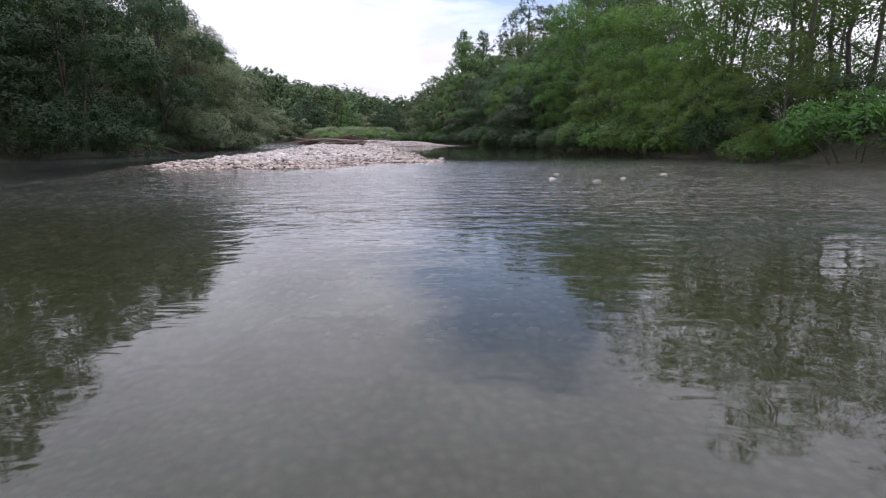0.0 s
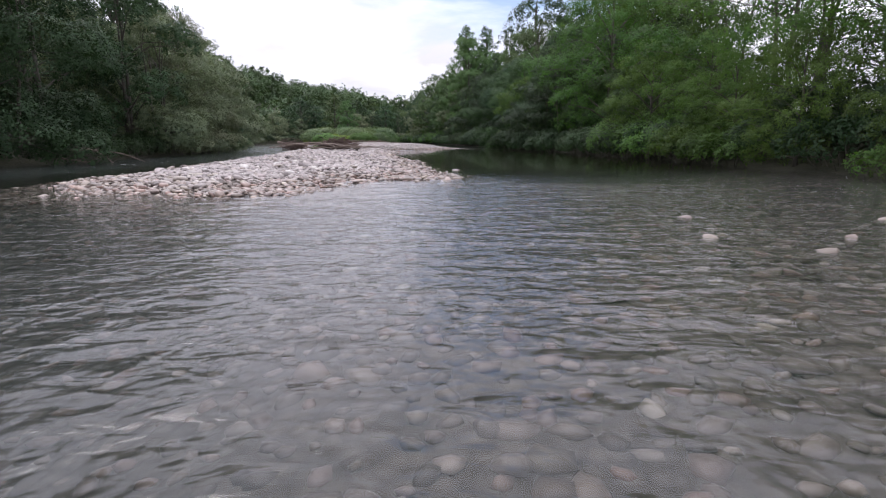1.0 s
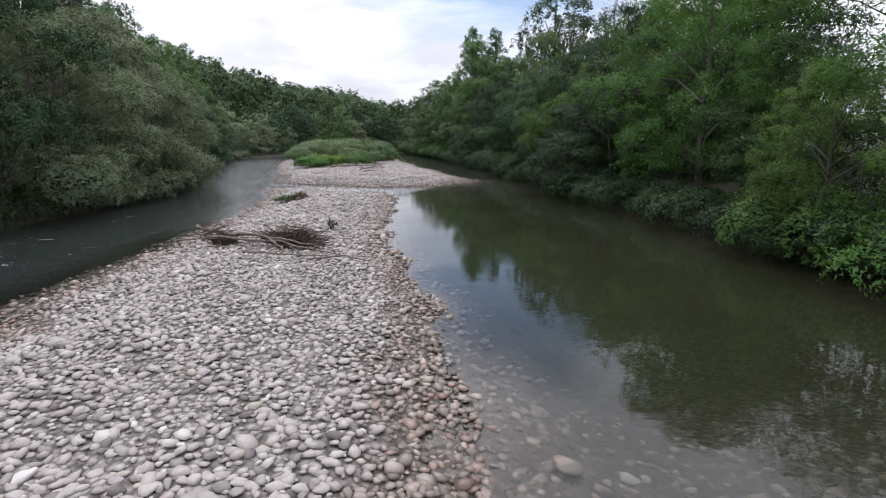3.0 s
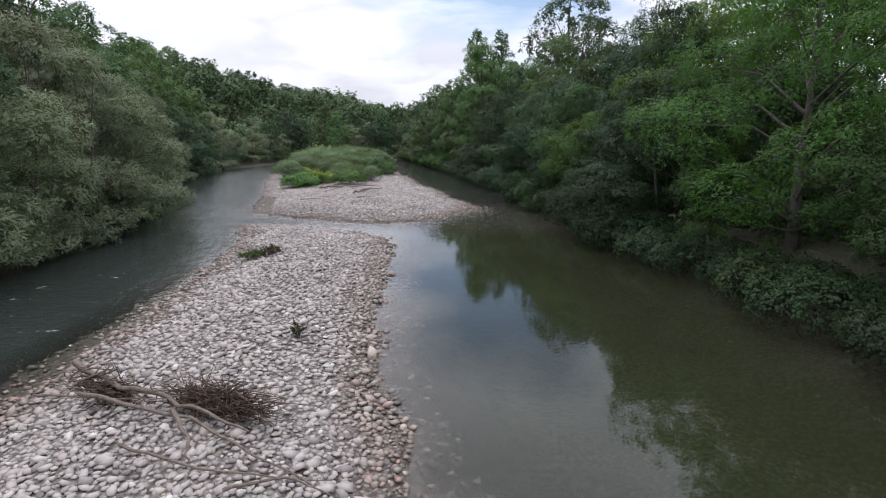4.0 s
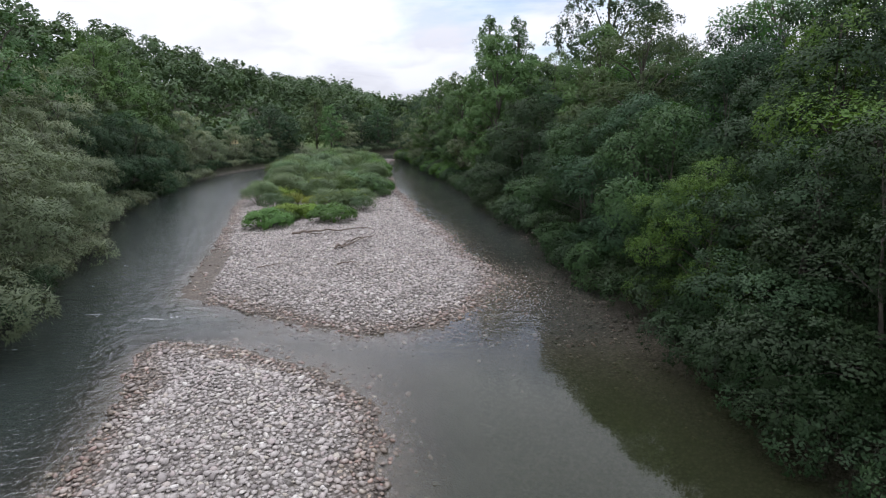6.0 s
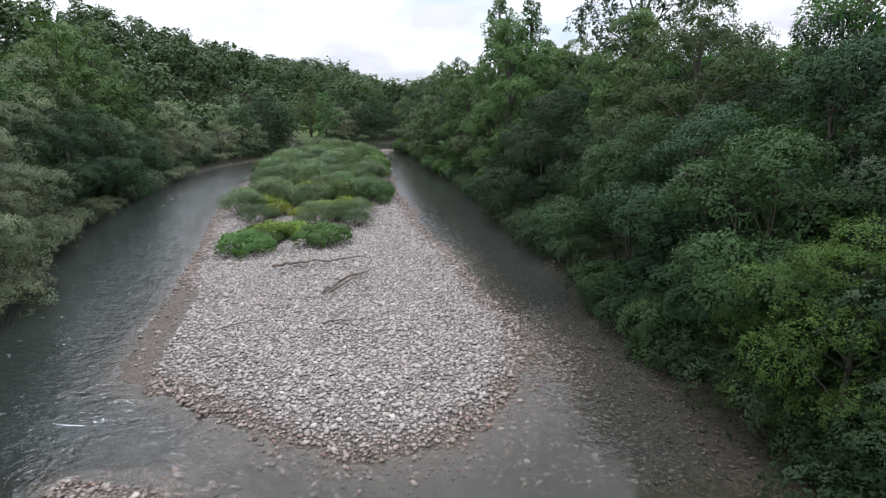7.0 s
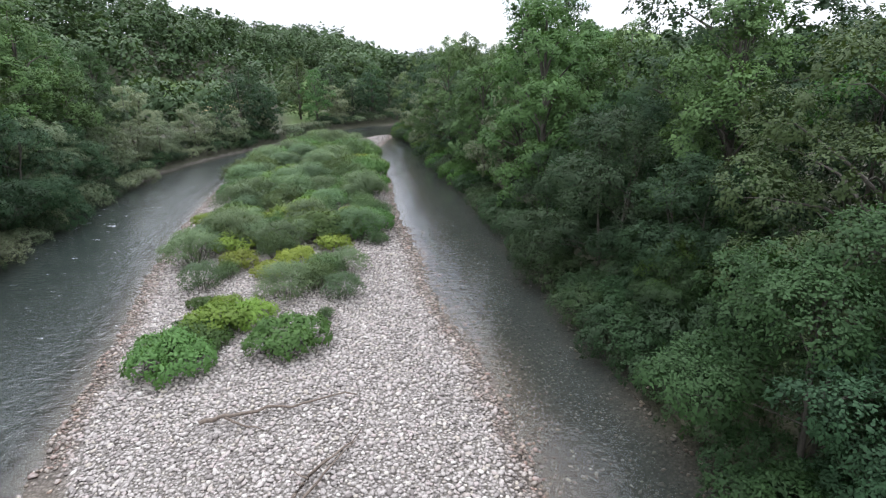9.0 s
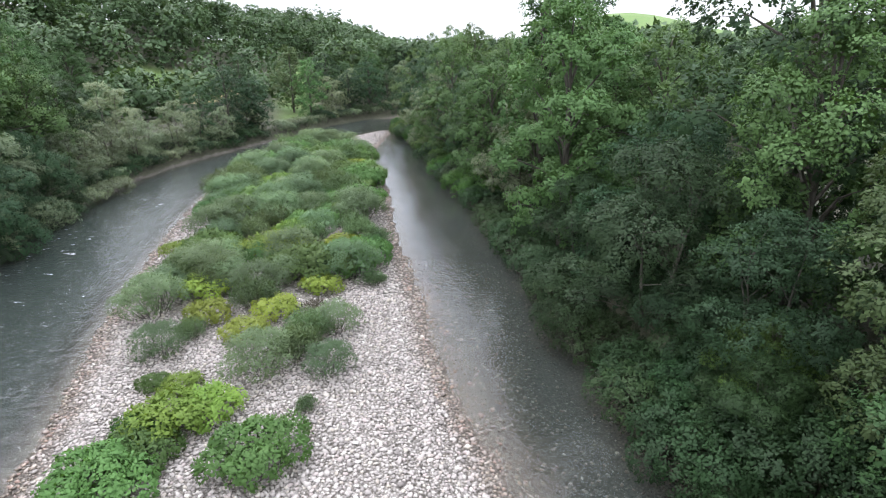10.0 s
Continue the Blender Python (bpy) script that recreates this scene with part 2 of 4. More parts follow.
    l.new(fin.outputs[0], o.inputs[0])
    return m


M_STONE, M_GROUND, M_WATER = stone_material(), ground_material(), water_material()
M_BARK = bark_material("bark", (0.030, 0.026, 0.020), (0.095, 0.085, 0.070))
M_TWIG = bark_material("twig_bark", (0.045, 0.028, 0.022), (0.12, 0.08, 0.062))
M_DRIFT = bark_material("driftwood", (0.075, 0.056, 0.045), (0.20, 0.16, 0.13))
M_ALDER = leaf_material("alder_leaf", (0.016, 0.040, 0.016), (0.030, 0.067, 0.026), (0.052, 0.104, 0.040))
M_ACACIA = leaf_material("acacia_leaf", (0.036, 0.082, 0.016), (0.066, 0.148, 0.028), (0.105, 0.20, 0.042), 0.34)
M_WILLOW = leaf_material("willow_leaf", (0.088, 0.118, 0.066), (0.158, 0.198, 0.113), (0.235, 0.272, 0.168))
M_POPLAR = leaf_material("poplar_leaf", (0.042, 0.084, 0.026), (0.075, 0.142, 0.040), (0.115, 0.195, 0.062))
M_WOOD_FAR = leaf_material("hill_leaf", (0.025, 0.054, 0.023), (0.047, 0.094, 0.038), (0.08, 0.135, 0.056), drift=0.13, speck=0.1)
M_HERB = leaf_material("herb_leaf", (0.05, 0.108, 0.028), (0.088, 0.174, 0.046), (0.138, 0.235, 0.068), 0.3)
M_YELLOW = leaf_material("yellow_leaf", (0.10, 0.165, 0.024), (0.20, 0.275, 0.042), (0.32, 0.35, 0.065), 0.3)
M_ASH = leaf_material("ash_leaf", (0.020, 0.048, 0.015), (0.035, 0.078, 0.022), (0.064, 0.118, 0.035), 0.18)
M_SHRUB = leaf_material("shrub_leaf", (0.014, 0.034, 0.011), (0.027, 0.060, 0.019), (0.048, 0.092, 0.029), 0.18)
M_OLIVE = leaf_material("olive_leaf", (0.030, 0.048, 0.017), (0.052, 0.080, 0.028), (0.080, 0.108, 0.040), 0.18)
M_OSIER = leaf_material("osier_leaf", (0.07, 0.115, 0.055), (0.13, 0.195, 0.10), (0.20, 0.27, 0.16), 0.3)
M_DRY = leaf_material("dry_leaf", (0.07, 0.065, 0.04), (0.11, 0.10, 0.065), (0.18, 0.16, 0.11), 0.1)


# ---- mesh helpers ----
def sheet(name, verts, faces, mat, smooth=False):
    """A mesh from arrays of corners and of faces that all have the same number of corners."""
    me = bpy.data.meshes.new(name)
    verts, faces = np.asarray(verts, dtype=np.float32), np.asarray(faces, dtype=np.int32)
    n, k = faces.shape
    me.vertices.add(len(verts))
    me.vertices.foreach_set("co", verts.ravel())
    me.loops.add(n * k)
    me.loops.foreach_set("vertex_index", faces.ravel())
    me.polygons.add(n)
    me.polygons.foreach_set("loop_start", np.arange(0, n * k, k, dtype=np.int32))
    if smooth:
        me.polygons.foreach_set("use_smooth", np.ones(n, dtype=bool))
    me.update(calc_edges=True)
    me.materials.append(mat)
    return me


def attribute(me, name, values):
    me.attributes.new(name, "FLOAT", "POINT").data.foreach_set("value", np.asarray(values, dtype=np.float32))


def part(name, me, parent, label=""):
    ob = new(name, me)
    ob.parent = parent
    if label:
        tagged(ob, label)
    return ob


def unit(v):
    return v / np.maximum(np.linalg.norm(v, axis=-1, keepdims=True), 1e-9)


# ---- plan of the river ----
def rounded(points, times=2):
    p = np.array(points, dtype=float)
    for _ in range(times):
        q = np.roll(p, -1, axis=0)
        p = np.stack([0.75 * p + 0.25 * q, 0.25 * p + 0.75 * q], axis=1).reshape(-1, 2)
    return p


RIGHT_BANK = [(9, -90), (9, -20), (8.8, 8), (8.4, 16), (7.6, 22), (7.4, 28), (7.0, 33), (6.0, 40), (5.0, 46), (4.2, 54), (2.8, 62), (2.0, 68), (1.0, 73),
              (0.2, 82), (-2.0, 93), (-4.4, 104), (-7.3, 121), (-10.8, 131), (-11.8, 141), (-8, 148), (2, 152), (40, 158), (120, 150)]
LEFT_BANK = [(120, 172), (40, 178), (0, 172), (-14, 160), (-24, 146), (-28, 130), (-32, 118), (-34.4, 108), (-34.4, 98), (-32.5, 85), (-31, 78), (-25.5, 64),
             (-20.5, 54), (-17.8, 46), (-16, 40), (-15.2, 33), (-14.4, 26), (-14.0, 18), (-13.5, 5), (-13.5, -20), (-14, -90)]
RIVER = rounded(RIGHT_BANK + LEFT_BANK, 2)
NEAR_BAR = rounded([(-7.0, 15.5), (-5.4, 13.7), (-3.4, 12.9), (-1.9, 12.7), (-1.6, 14.6), (-1.0, 15.7), (0.2, 15.6), (0.0, 17.4), (-0.6, 20.3), (-0.9, 23), (-1.3, 25), (-2.2, 28), (-2.8, 31), (-3.2, 35), (-3.4, 40),
                    (-4.2, 42.4), (-6.1, 44.1), (-9, 45.4), (-11.6, 46.2), (-10.6, 43.6), (-9.6, 41), (-9.0, 37.5), (-8.5, 34), (-8.1, 31), (-7.9, 27), (-7.6, 23), (-6.8, 19)], 2)
FAR_BAR = rounded([(-12.6, 50.6), (-10.8, 49.4), (-7, 47.3), (-4.1, 46.2), (-2.1, 47.8), (-0.8, 50.4), (-0.3, 53.5), (-1.6, 57.5), (-2.2, 60.7), (-2.9, 64), (-4.2, 67.3),
                   (-5.7, 74), (-6.6, 79.5), (-8, 85), (-9, 92), (-9.8, 98), (-11.6, 106), (-13.4, 113), (-13.8, 120), (-13.5, 128), (-13.6, 136), (-15.6, 135.5), (-18.5, 130), (-21.5, 124.5), (-23.5, 121), (-25.4, 116),
                   (-26.3, 106), (-25.3, 96), (-23.4, 87), (-20.4, 75.5), (-18.3, 69.3), (-17.2, 66), (-15.6, 61), (-14.5, 57), (-13.6, 53.5)], 2)
THICKET = rounded([(-16.8, 71.5), (-12.5, 69.8), (-10.2, 72.5), (-9.4, 77), (-9.0, 84), (-9.2, 90), (-10.2, 97), (-13.2, 109), (-16, 118), (-19, 121), (-23, 117), (-24.6, 106),
                   (-23.5, 96), (-21.6, 88), (-19.6, 79), (-18.6, 75)], 2)


MEADOW = rounded([(-31.5, 142), (-28, 143), (-41.5, 200), (-45.5, 238), (-50, 243), (-55.5, 220), (-47, 200)], 1)
HAYFIELD = rounded([(-52, 155), (-47.5, 169), (-52.5, 185), (-61, 169)], 1)
PASTURE = rounded([(-63, 165), (-59, 176), (-63, 184), (-74, 172)], 1)


def inside(poly, x, y):
    """Metres inside (plus) or outside (minus) a closed outline."""
    x, y = np.asarray(x, dtype=float), np.asarray(y, dtype=float)
    best, odd = np.full(x.shape, 1e9), np.zeros(x.shape, dtype=bool)
    for (ax, ay), (bx, by) in zip(poly, np.roll(poly, -1, axis=0)):
        dx, dy = bx - ax, by - ay
        t = np.clip(((x - ax) * dx + (y - ay) * dy) / max(dx * dx + dy * dy, 1e-12), 0, 1)
        best = np.minimum(best, (x - ax - t * dx) ** 2 + (y - ay - t * dy) ** 2)
        if dy:
            odd ^= ((ay > y) != (by > y)) & (x < ax + (y - ay) * dx / dy)
    return np.where(odd, 1, -1) * np.sqrt(best)


def step(a, b, v):
    t = np.clip((v - a) / (b - a), 0, 1)
    return t * t * (3 - 2 * t)


def waves(x, y, size, seed=0):
    """Soft unevenness, about -1 to 1, from a few crossing waves."""
    r = np.random.RandomState(seed)
    total = 0
    for k in range(7):
        a, f, p = r.uniform(0, 6.283), r.uniform(0.6, 1.7) / size * 6.283, r.uniform(0, 6.283)
        total = total + np.sin((x * np.cos(a) + y * np.sin(a)) * f + p)
    return total / 4.0


# crest of the wooded hill beyond the left bank: its line and its height
RIDGE_Y = (-200, 60, 160, 184, 207, 238, 263, 292, 380, 460, 560, 700)
RIDGE_X = (-150, -130, -110, -100, -89, -87, -84, -70, -69, -67, -62, -50)
RIDGE_H = (24, 24, 21.5, 18.5, 14.5, 10.5, 10.5, 11, 10, 5.5, 1, 0)


def silt(x, y):
    """The strip of wet silt along the left edge of the far bar."""
    edge = x + 12.2 + (y - 51) * 0.26
    return step(0.65, 0.3, edge) * step(-1.0, -0.55, edge) * step(49.2, 50.4, y) * step(59, 57.5, y)


def terrain(x, y):
    """Height of the ground, and how far inside the river and the bars a place lies."""
    x, y = np.asarray(x, dtype=float), np.asarray(y, dtype=float)
    river = inside(RIVER, x, y) + 0.25 * waves(x, y, 4.5, 1)
    near_bar = inside(NEAR_BAR, x, y) + 0.16 * waves(x, y, 2.2, 2) + 0.08 * waves(x, y, 0.8, 3)
    far_bar = inside(FAR_BAR, x, y) + 0.16 * waves(x, y, 2.6, 4) + 0.08 * waves(x, y, 0.8, 5)
    bar = np.maximum(near_bar, far_bar)
    out = np.maximum(-river, 0)
    bank = 1.1 * step(0, 2.2, out) + 0.9 * step(2, 14, out) + 0.25 * waves(x, y, 9, 6) * step(0, 3, out)
    ridge_x = np.interp(y, RIDGE_Y, RIDGE_X)
    ridge_h = np.interp(y, RIDGE_Y, RIDGE_H)
    hill = ridge_h * step(50, 0, np.abs(x - ridge_x))
    hill = np.where(x < ridge_x, ridge_h * step(400, 0, ridge_x - x), hill)
    far = 95 * step(1000, 1500, np.hypot(x, y)) * (0.55 + 0.45 * waves(x, y, 900, 8)) * step(-200, 500, x)
    bank = bank + (hill + np.maximum(far, 0) + 3.5 * step(120, 260, y) * step(-15, -60, x)) * step(6, 30, out)
    pool = step(17, 25, y) * step(46, 41, y) * step(-5, -1, x)
    depth = 0.30 + 0.95 * pool + 0.9 * step(-8.4, -10.5, x + np.clip(y - 48, 0, 60) * 0.16) * step(12, 20, y) + 0.30 * step(47, 58, y) * step(-3.2, 0.6, x + np.clip(y - 62, 0, 60) * 0.15) + 0.25 * step(100, 135, y)
    shelf = step(1.6, 3.6, x + np.clip(y - 46, 0, 40) * 0.16) * step(24, 30, y) * step(60, 54, y)
    depth = depth * (1 - 0.35 * shelf)
    shoal = np.exp(-((x - 0.6) / 1.7) ** 2 - ((y - 51.5) / 3.4) ** 2)
    depth = depth * (1 - 0.8 * shoal)
    depth = depth * (1 - 0.35 * step(20, 8, y)) + 0.70 * step(7, 3.8, y) + 0.28 * step(0.5, -1.5, x) * step(12.5, 10.5, y) + 0.05 * waves(x, y, 3.5, 7)
    bed = -np.maximum(depth, 0.08) * step(0, 2.6, river) * step(0.1, -2.6, bar)
    # wet silt lip beside the far bar, by the left arm
    lip = silt(x, y)
    bed = np.maximum(bed, bed * (1 - lip) + 0.035 * lip)
    raised = 0.03 + 0.30 * step(0, 2.4, bar) + 0.05 * waves(x, y, 3.0, 9) * step(0, 1.5, bar) + 0.12 * step(3, 6, bar)
    raised = raised - step(26, 16, y) * (0.13 * step(0.2, 2.2, bar) + 0.03 + 0.05 * waves(x, y, 1.7, 12) + 0.03 * step(-4, 0, x))
    raised = raised * (1 - lip) + 0.04 * lip
    z = np.where(river > 0, np.where(bar > 0, raised, bed), bank)
    return z, river, bar, near_bar, far_bar


def spaced(lo, hi, fine, far, grow=1.14):
    mid = list(np.arange(lo, hi + fine * 0.5, fine))
    s, a, b = fine, [], []
    while mid[0] - sum(a) > -far:
        s *= grow
        a.append(s)
    s = fine
    while mid[-1] + sum(b) < far:
        s *= grow
        b.append(s)
    return np.array(list(mid[0] - np.cumsum(a))[::-1] + mid + list(mid[-1] + np.cumsum(b)))


def grid_faces(nx, ny):
    i = np.arange(ny - 1)[:, None] * nx + np.arange(nx - 1)[None, :]
    return np.stack([i, i + 1, i + nx + 1, i + nx], axis=-1).reshape(-1, 4)


def build_ground():
    xs, ys = spaced(-40, 14, 0.45, 3000), spaced(-4, 150, 0.45, 3000)
    x, y = (a.ravel() for a in np.meshgrid(xs, ys))
    z, river, bar, _, _ = terrain(x, y)
    me = sheet("ground", np.stack([x, y, z], axis=1), grid_faces(len(xs), len(ys)), M_GROUND, True)
    strand = step(-0.5, -0.1, river) * step(0.4, -0.2, river) * (x < -15) * step(92, 99, y) * step(131, 126, y)
    attribute(me, "gravel", np.clip(step(-0.2, 0.4, bar) * (river > 0) + strand, 0, 1) * (1 - silt(x, y)))
    attribute(me, "bed", np.where(x > -8, step(0.2, 0.9, river), step(0.5, 1.6, river)))
    meadow = step(-4, 2, np.maximum(inside(MEADOW, x, y), inside(PASTURE, x, y))) + step(5, 9, -river) * (x > 0) * step(34, 26, y) + step(500, 900, np.hypot(x, y))
    attribute(me, "grass", np.clip(meadow, 0, 1))
    attribute(me, "hay", step(-1, 1, inside(HAYFIELD, x, y)))
    return tagged(new("ground", me), "river valley ground of gravel bed, earth banks and meadow", "ground", kind="structure")


def build_water():
    xs, ys = spaced(-42, 14, 0.5, 130), spaced(-4, 152, 0.5, 100, 1.1)
    x, y = (a.ravel() for a in np.meshgrid(xs, ys))
    z, river, bar, _, _ = terrain(x, y)
    quads = grid_faces(len(xs), len(ys))
    quads = quads[((river[quads] > -1.6) & (z[quads] < 0.25)).any(axis=1)]
    used = np.unique(quads)
    back = np.full(len(x), -1)
    back[used] = np.arange(len(used))
    x, y, z, river, bar = (a[used] for a in (x, y, z, river, bar))
    me = sheet("water", np.stack([x, y, np.zeros_like(x)], axis=1), back[quads], M_WATER, True)
    left = step(-7, -10, x + (y < 48) * 0 + np.clip(y - 48, 0, 60) * 0.16)
    riffle = np.exp(-((x - 1.4) / 1.6) ** 2 - ((y - 50.5) / 3.2) ** 2)
    pool = step(17, 21, y) * step(46, 42, y) * step(-5, -2, x)
    neck = np.exp(-((y - 46.8 + (x + 7) * 0.3) / 1.5) ** 2) * step(-13, -11, x) * step(-1.5, -3.5, x)
    chop = 0.035 + (0.02 + 0.72 * step(3.6, 6.5, y - 1.8 * step(0, -2, x))) * step(20, 14, y) + 0.85 * left * step(13, 18, y) + 0.5 * riffle + 0.6 * neck + 0.3 * step(44, 50, y) * (1 - left)
    chop = np.clip(chop * (1 - 0.85 * pool), 0.03, 1.0)
    attribute(me, "depth", np.maximum(-z, 0))
    attribute(me, "chop", chop)
    attribute(me, "fine", 0.02 + 0.04 * chop + 0.10 * step(4, 7, y) * step(20, 13, y) * step(-6, 0, x) + 0.03 * left * step(13, 18, y) + 0.03 * step(46, 52, y) * (1 - left))
    attribute(me, "foam", np.clip(0.8 * riffle + 0.8 * neck + left * step(14, 20, y) * step(120, 95, y) * step(0, 2, river) * (1 - 0.12 * step(30, 40, y) * step(84, 70, y)), 0, 1))
    return tagged(new("water", me), "clear shallow river water, rippled in the riffles and smooth in the pool", "river water", kind="structure")


ground = build_ground()
water = build_water()


# ---- stones ----
def stone_kinds(subdivisions, count, seed):
    """Worn pebble shapes about one metre long, their corners as arrays, and the faces that they share."""
    bm = bmesh.new()
    bmesh.ops.create_icosphere(bm, subdivisions=subdivisions, radius=0.5)
    base = np.array([v.co for v in bm.verts])
    faces = np.array([[v.index for v in f.verts] for f in bm.faces])
    bm.free()
    r = np.random.RandomState(seed)
    kinds = []
    for _ in range(count):
        p = base.copy()
        for _ in range(10):
            d = unit(r.normal(size=3))
            cut = r.uniform(0.22, 0.40)
            over = np.maximum(p @ d - cut, 0)
            p -= np.outer(over * 0.92, d)
        p *= (1 + 0.035 * r.normal(size=(len(p), 1)))
        kinds.append(p * (1.15, r.uniform(0.7, 1.0), r.uniform(0.38, 0.62)))
    return kinds, faces


def scatter(cell, x0, x1, y0, y1, keep, seed):
    """Places on a shaken grid; keep gives each place's chance."""
    r = np.random.RandomState(seed)
    x, y = (a.ravel() for a in np.meshgrid(np.arange(x0, x1, cell), np.arange(y0, y1, cell)))
    x, y = x + r.uniform(-0.42, 0.42, x.shape) * cell, y + r.uniform(-0.42, 0.42, x.shape) * cell
    z, river, bar, near_bar, far_bar = terrain(x, y)
    ok = r.uniform(size=x.shape) < keep(x, y, z, river, bar, near_bar, far_bar)
    return x[ok], y[ok], z[ok], r


def stone_arrays(x, y, z, size, r, kinds, faces, sink=0.12):
    """Corners and faces of many stones, each turned and tilted by chance."""
    which = r.randint(len(kinds), size=len(x))
    a, t = r.uniform(0, 6.283, len(x)), r.normal(0, 0.22, len(x))
    p = np.array(kinds)[which] * size[:, None, None]
    ca, sa, ct, st = (q[:, None] for q in (np.cos(a), np.sin(a), np.cos(t), np.sin(t)))
    u, w = p[:, :, 0] * ct + p[:, :, 2] * st, -p[:, :, 0] * st + p[:, :, 2] * ct
    v = np.stack([u * ca - p[:, :, 1] * sa + x[:, None], u * sa + p[:, :, 1] * ca + y[:, None], w + (z + size * sink)[:, None]], axis=-1)
    f = faces[None] + (np.arange(len(x)) * p.shape[1])[:, None, None]
    return v.reshape(-1, 3), f.reshape(-1, 3)


def stone_sizes(r, n, typical, top=0.27):
    return np.clip(typical * np.exp(r.normal(0, 0.30, n)), 0.045, top)


SMOOTH_KINDS, SMOOTH_FACES = stone_kinds(2, 14, 3)
PLAIN_KINDS, PLAIN_FACES = stone_kinds(1, 14, 4)


def cobble_field(name, label, cell, box, keep, typical, seed, fine):
    x, y, z, r = scatter(cell, *box, keep, seed)
    kinds, faces = (SMOOTH_KINDS, SMOOTH_FACES) if fine else (PLAIN_KINDS, PLAIN_FACES)
    sunk = name.startswith("submerged") and box[3] < 60
    v, f = stone_arrays(x, y, z, stone_sizes(r, len(x), typical), r, kinds, faces, -0.02 if sunk else 0.12)
    me = sheet(name, v, f, M_STONE, True)
    return tagged(new(name, me), label, "cobbles", kind="stuff")


def on_near(x, y, z, river, bar, nb, fb):
    return (nb > -0.05) * 1.0


def on_far(x, y, z, river, bar, nb, fb):
    t = inside(THICKET, x, y)
    return (fb > -0.05) * (1 - 0.8 * step(0.3, 1.5, t)) * (1 - 0.93 * silt(x, y))


def under(x, y, z, river, bar, nb, fb):
    edge = step(-1.6, 0, bar) * 0.7 * (bar < 0) * (x > -10.0 - np.clip(y - 44, 0, 60) * 0.25) + 0.85 * step(23, 17, y) * (bar < 0) * (x > -8) + 0.42 * (y > 46) * (x > -6) * (bar < 0) + 0.8 * np.exp(-((x - 0.6) / 2.2) ** 2 - ((y - 51.5) / 4.2) ** 2) + 0.10 * (x > 2) * (y > 24) * (y < 60)
    return np.clip(edge, 0, 0.9) * (river > np.where(x > 3, 1.3, 0.3)) * (z < 0) * (z > -0.75)


def near_bulk(x, y, z, river, bar, nb, fb):
    return (nb > -0.05) * 1.0 * ~((x > PICK[0]) & (x < PICK[1]) & (y > PICK[2]) & (y < PICK[3]))


PICK = (-2.5, 0.3, 14.4, 16.0)      # the stretch whose cobbles are things to pick up one by one
cobble_field("cobbles", "pale pinkish-grey flat river cobbles packed at the tip of the near gravel bar", 0.094, (-9.5, 1.5, 12.0, 18.5), near_bulk, 0.108, 11, True)
cobble_field("cobbles", "pale pinkish-grey flat river cobbles packed on the near gravel bar", 0.098, (-9.5, 1.5, 18.5, 27), near_bulk, 0.114, 21, False)
cobble_field("cobbles", "pale grey cobbles covering the upper near gravel bar", 0.118, (-12.5, 1.5, 27, 47), on_near, 0.132, 12, False)
cobble_field("cobbles", "sun-bleached cobbles covering the far gravel bar", 0.128, (-20, 1.5, 45.5, 76), on_far, 0.142, 13, False)
cobble_field("cobbles", "distant pale cobbles along the vegetated bar", 0.2, (-28, -4, 76, 138), on_far, 0.19, 14, False)
cobble_field("submerged_cobbles", "brown-tinged cobbles lying under the shallow water", 0.125, (-4.5, 6.5, 2.0, 6), under, 0.10, 15, False)
cobble_field("submerged_cobbles", "brown-tinged cobbles lying under the riffle near the bar", 0.13, (-4.5, 6.5, 6.0, 12), under, 0.12, 20, False)
cobble_field("submerged_cobbles", "brown-tinged cobbles lying under the riffle", 0.14, (-12, 8.5, 12, 22), under, 0.13, 18, False)
cobble_field("submerged_cobbles", "cobbles under the running water beside the riffle", 0.17, (-12, -4.5, 5.0, 12), under, 0.165, 19, False)
cobble_field("submerged_cobbles", "wet cobbles under the water along the bar edges", 0.17, (-20, 7, 22, 82), under, 0.125, 16, False)


# ---- trees and bushes ----
def leaf_quads(base, way, side, length, width, fold=0.25):
    """Folded leaves: four corners each, from their foot, direction and side."""
    up = np.cross(way, side)
    a = base
    b = base + way * (length * 0.45)[:, None] + side * (width * 0.5)[:, None] + up * (width * fold)[:, None]
    c = base + way * length[:, None]
    d = base + way * (length * 0.45)[:, None] - side * (width * 0.5)[:, None] + up * (width * fold)[:, None]
    v = np.stack([a, b, c, d], axis=1).reshape(-1, 3)
    return v, np.arange(len(v)).reshape(-1, 4)


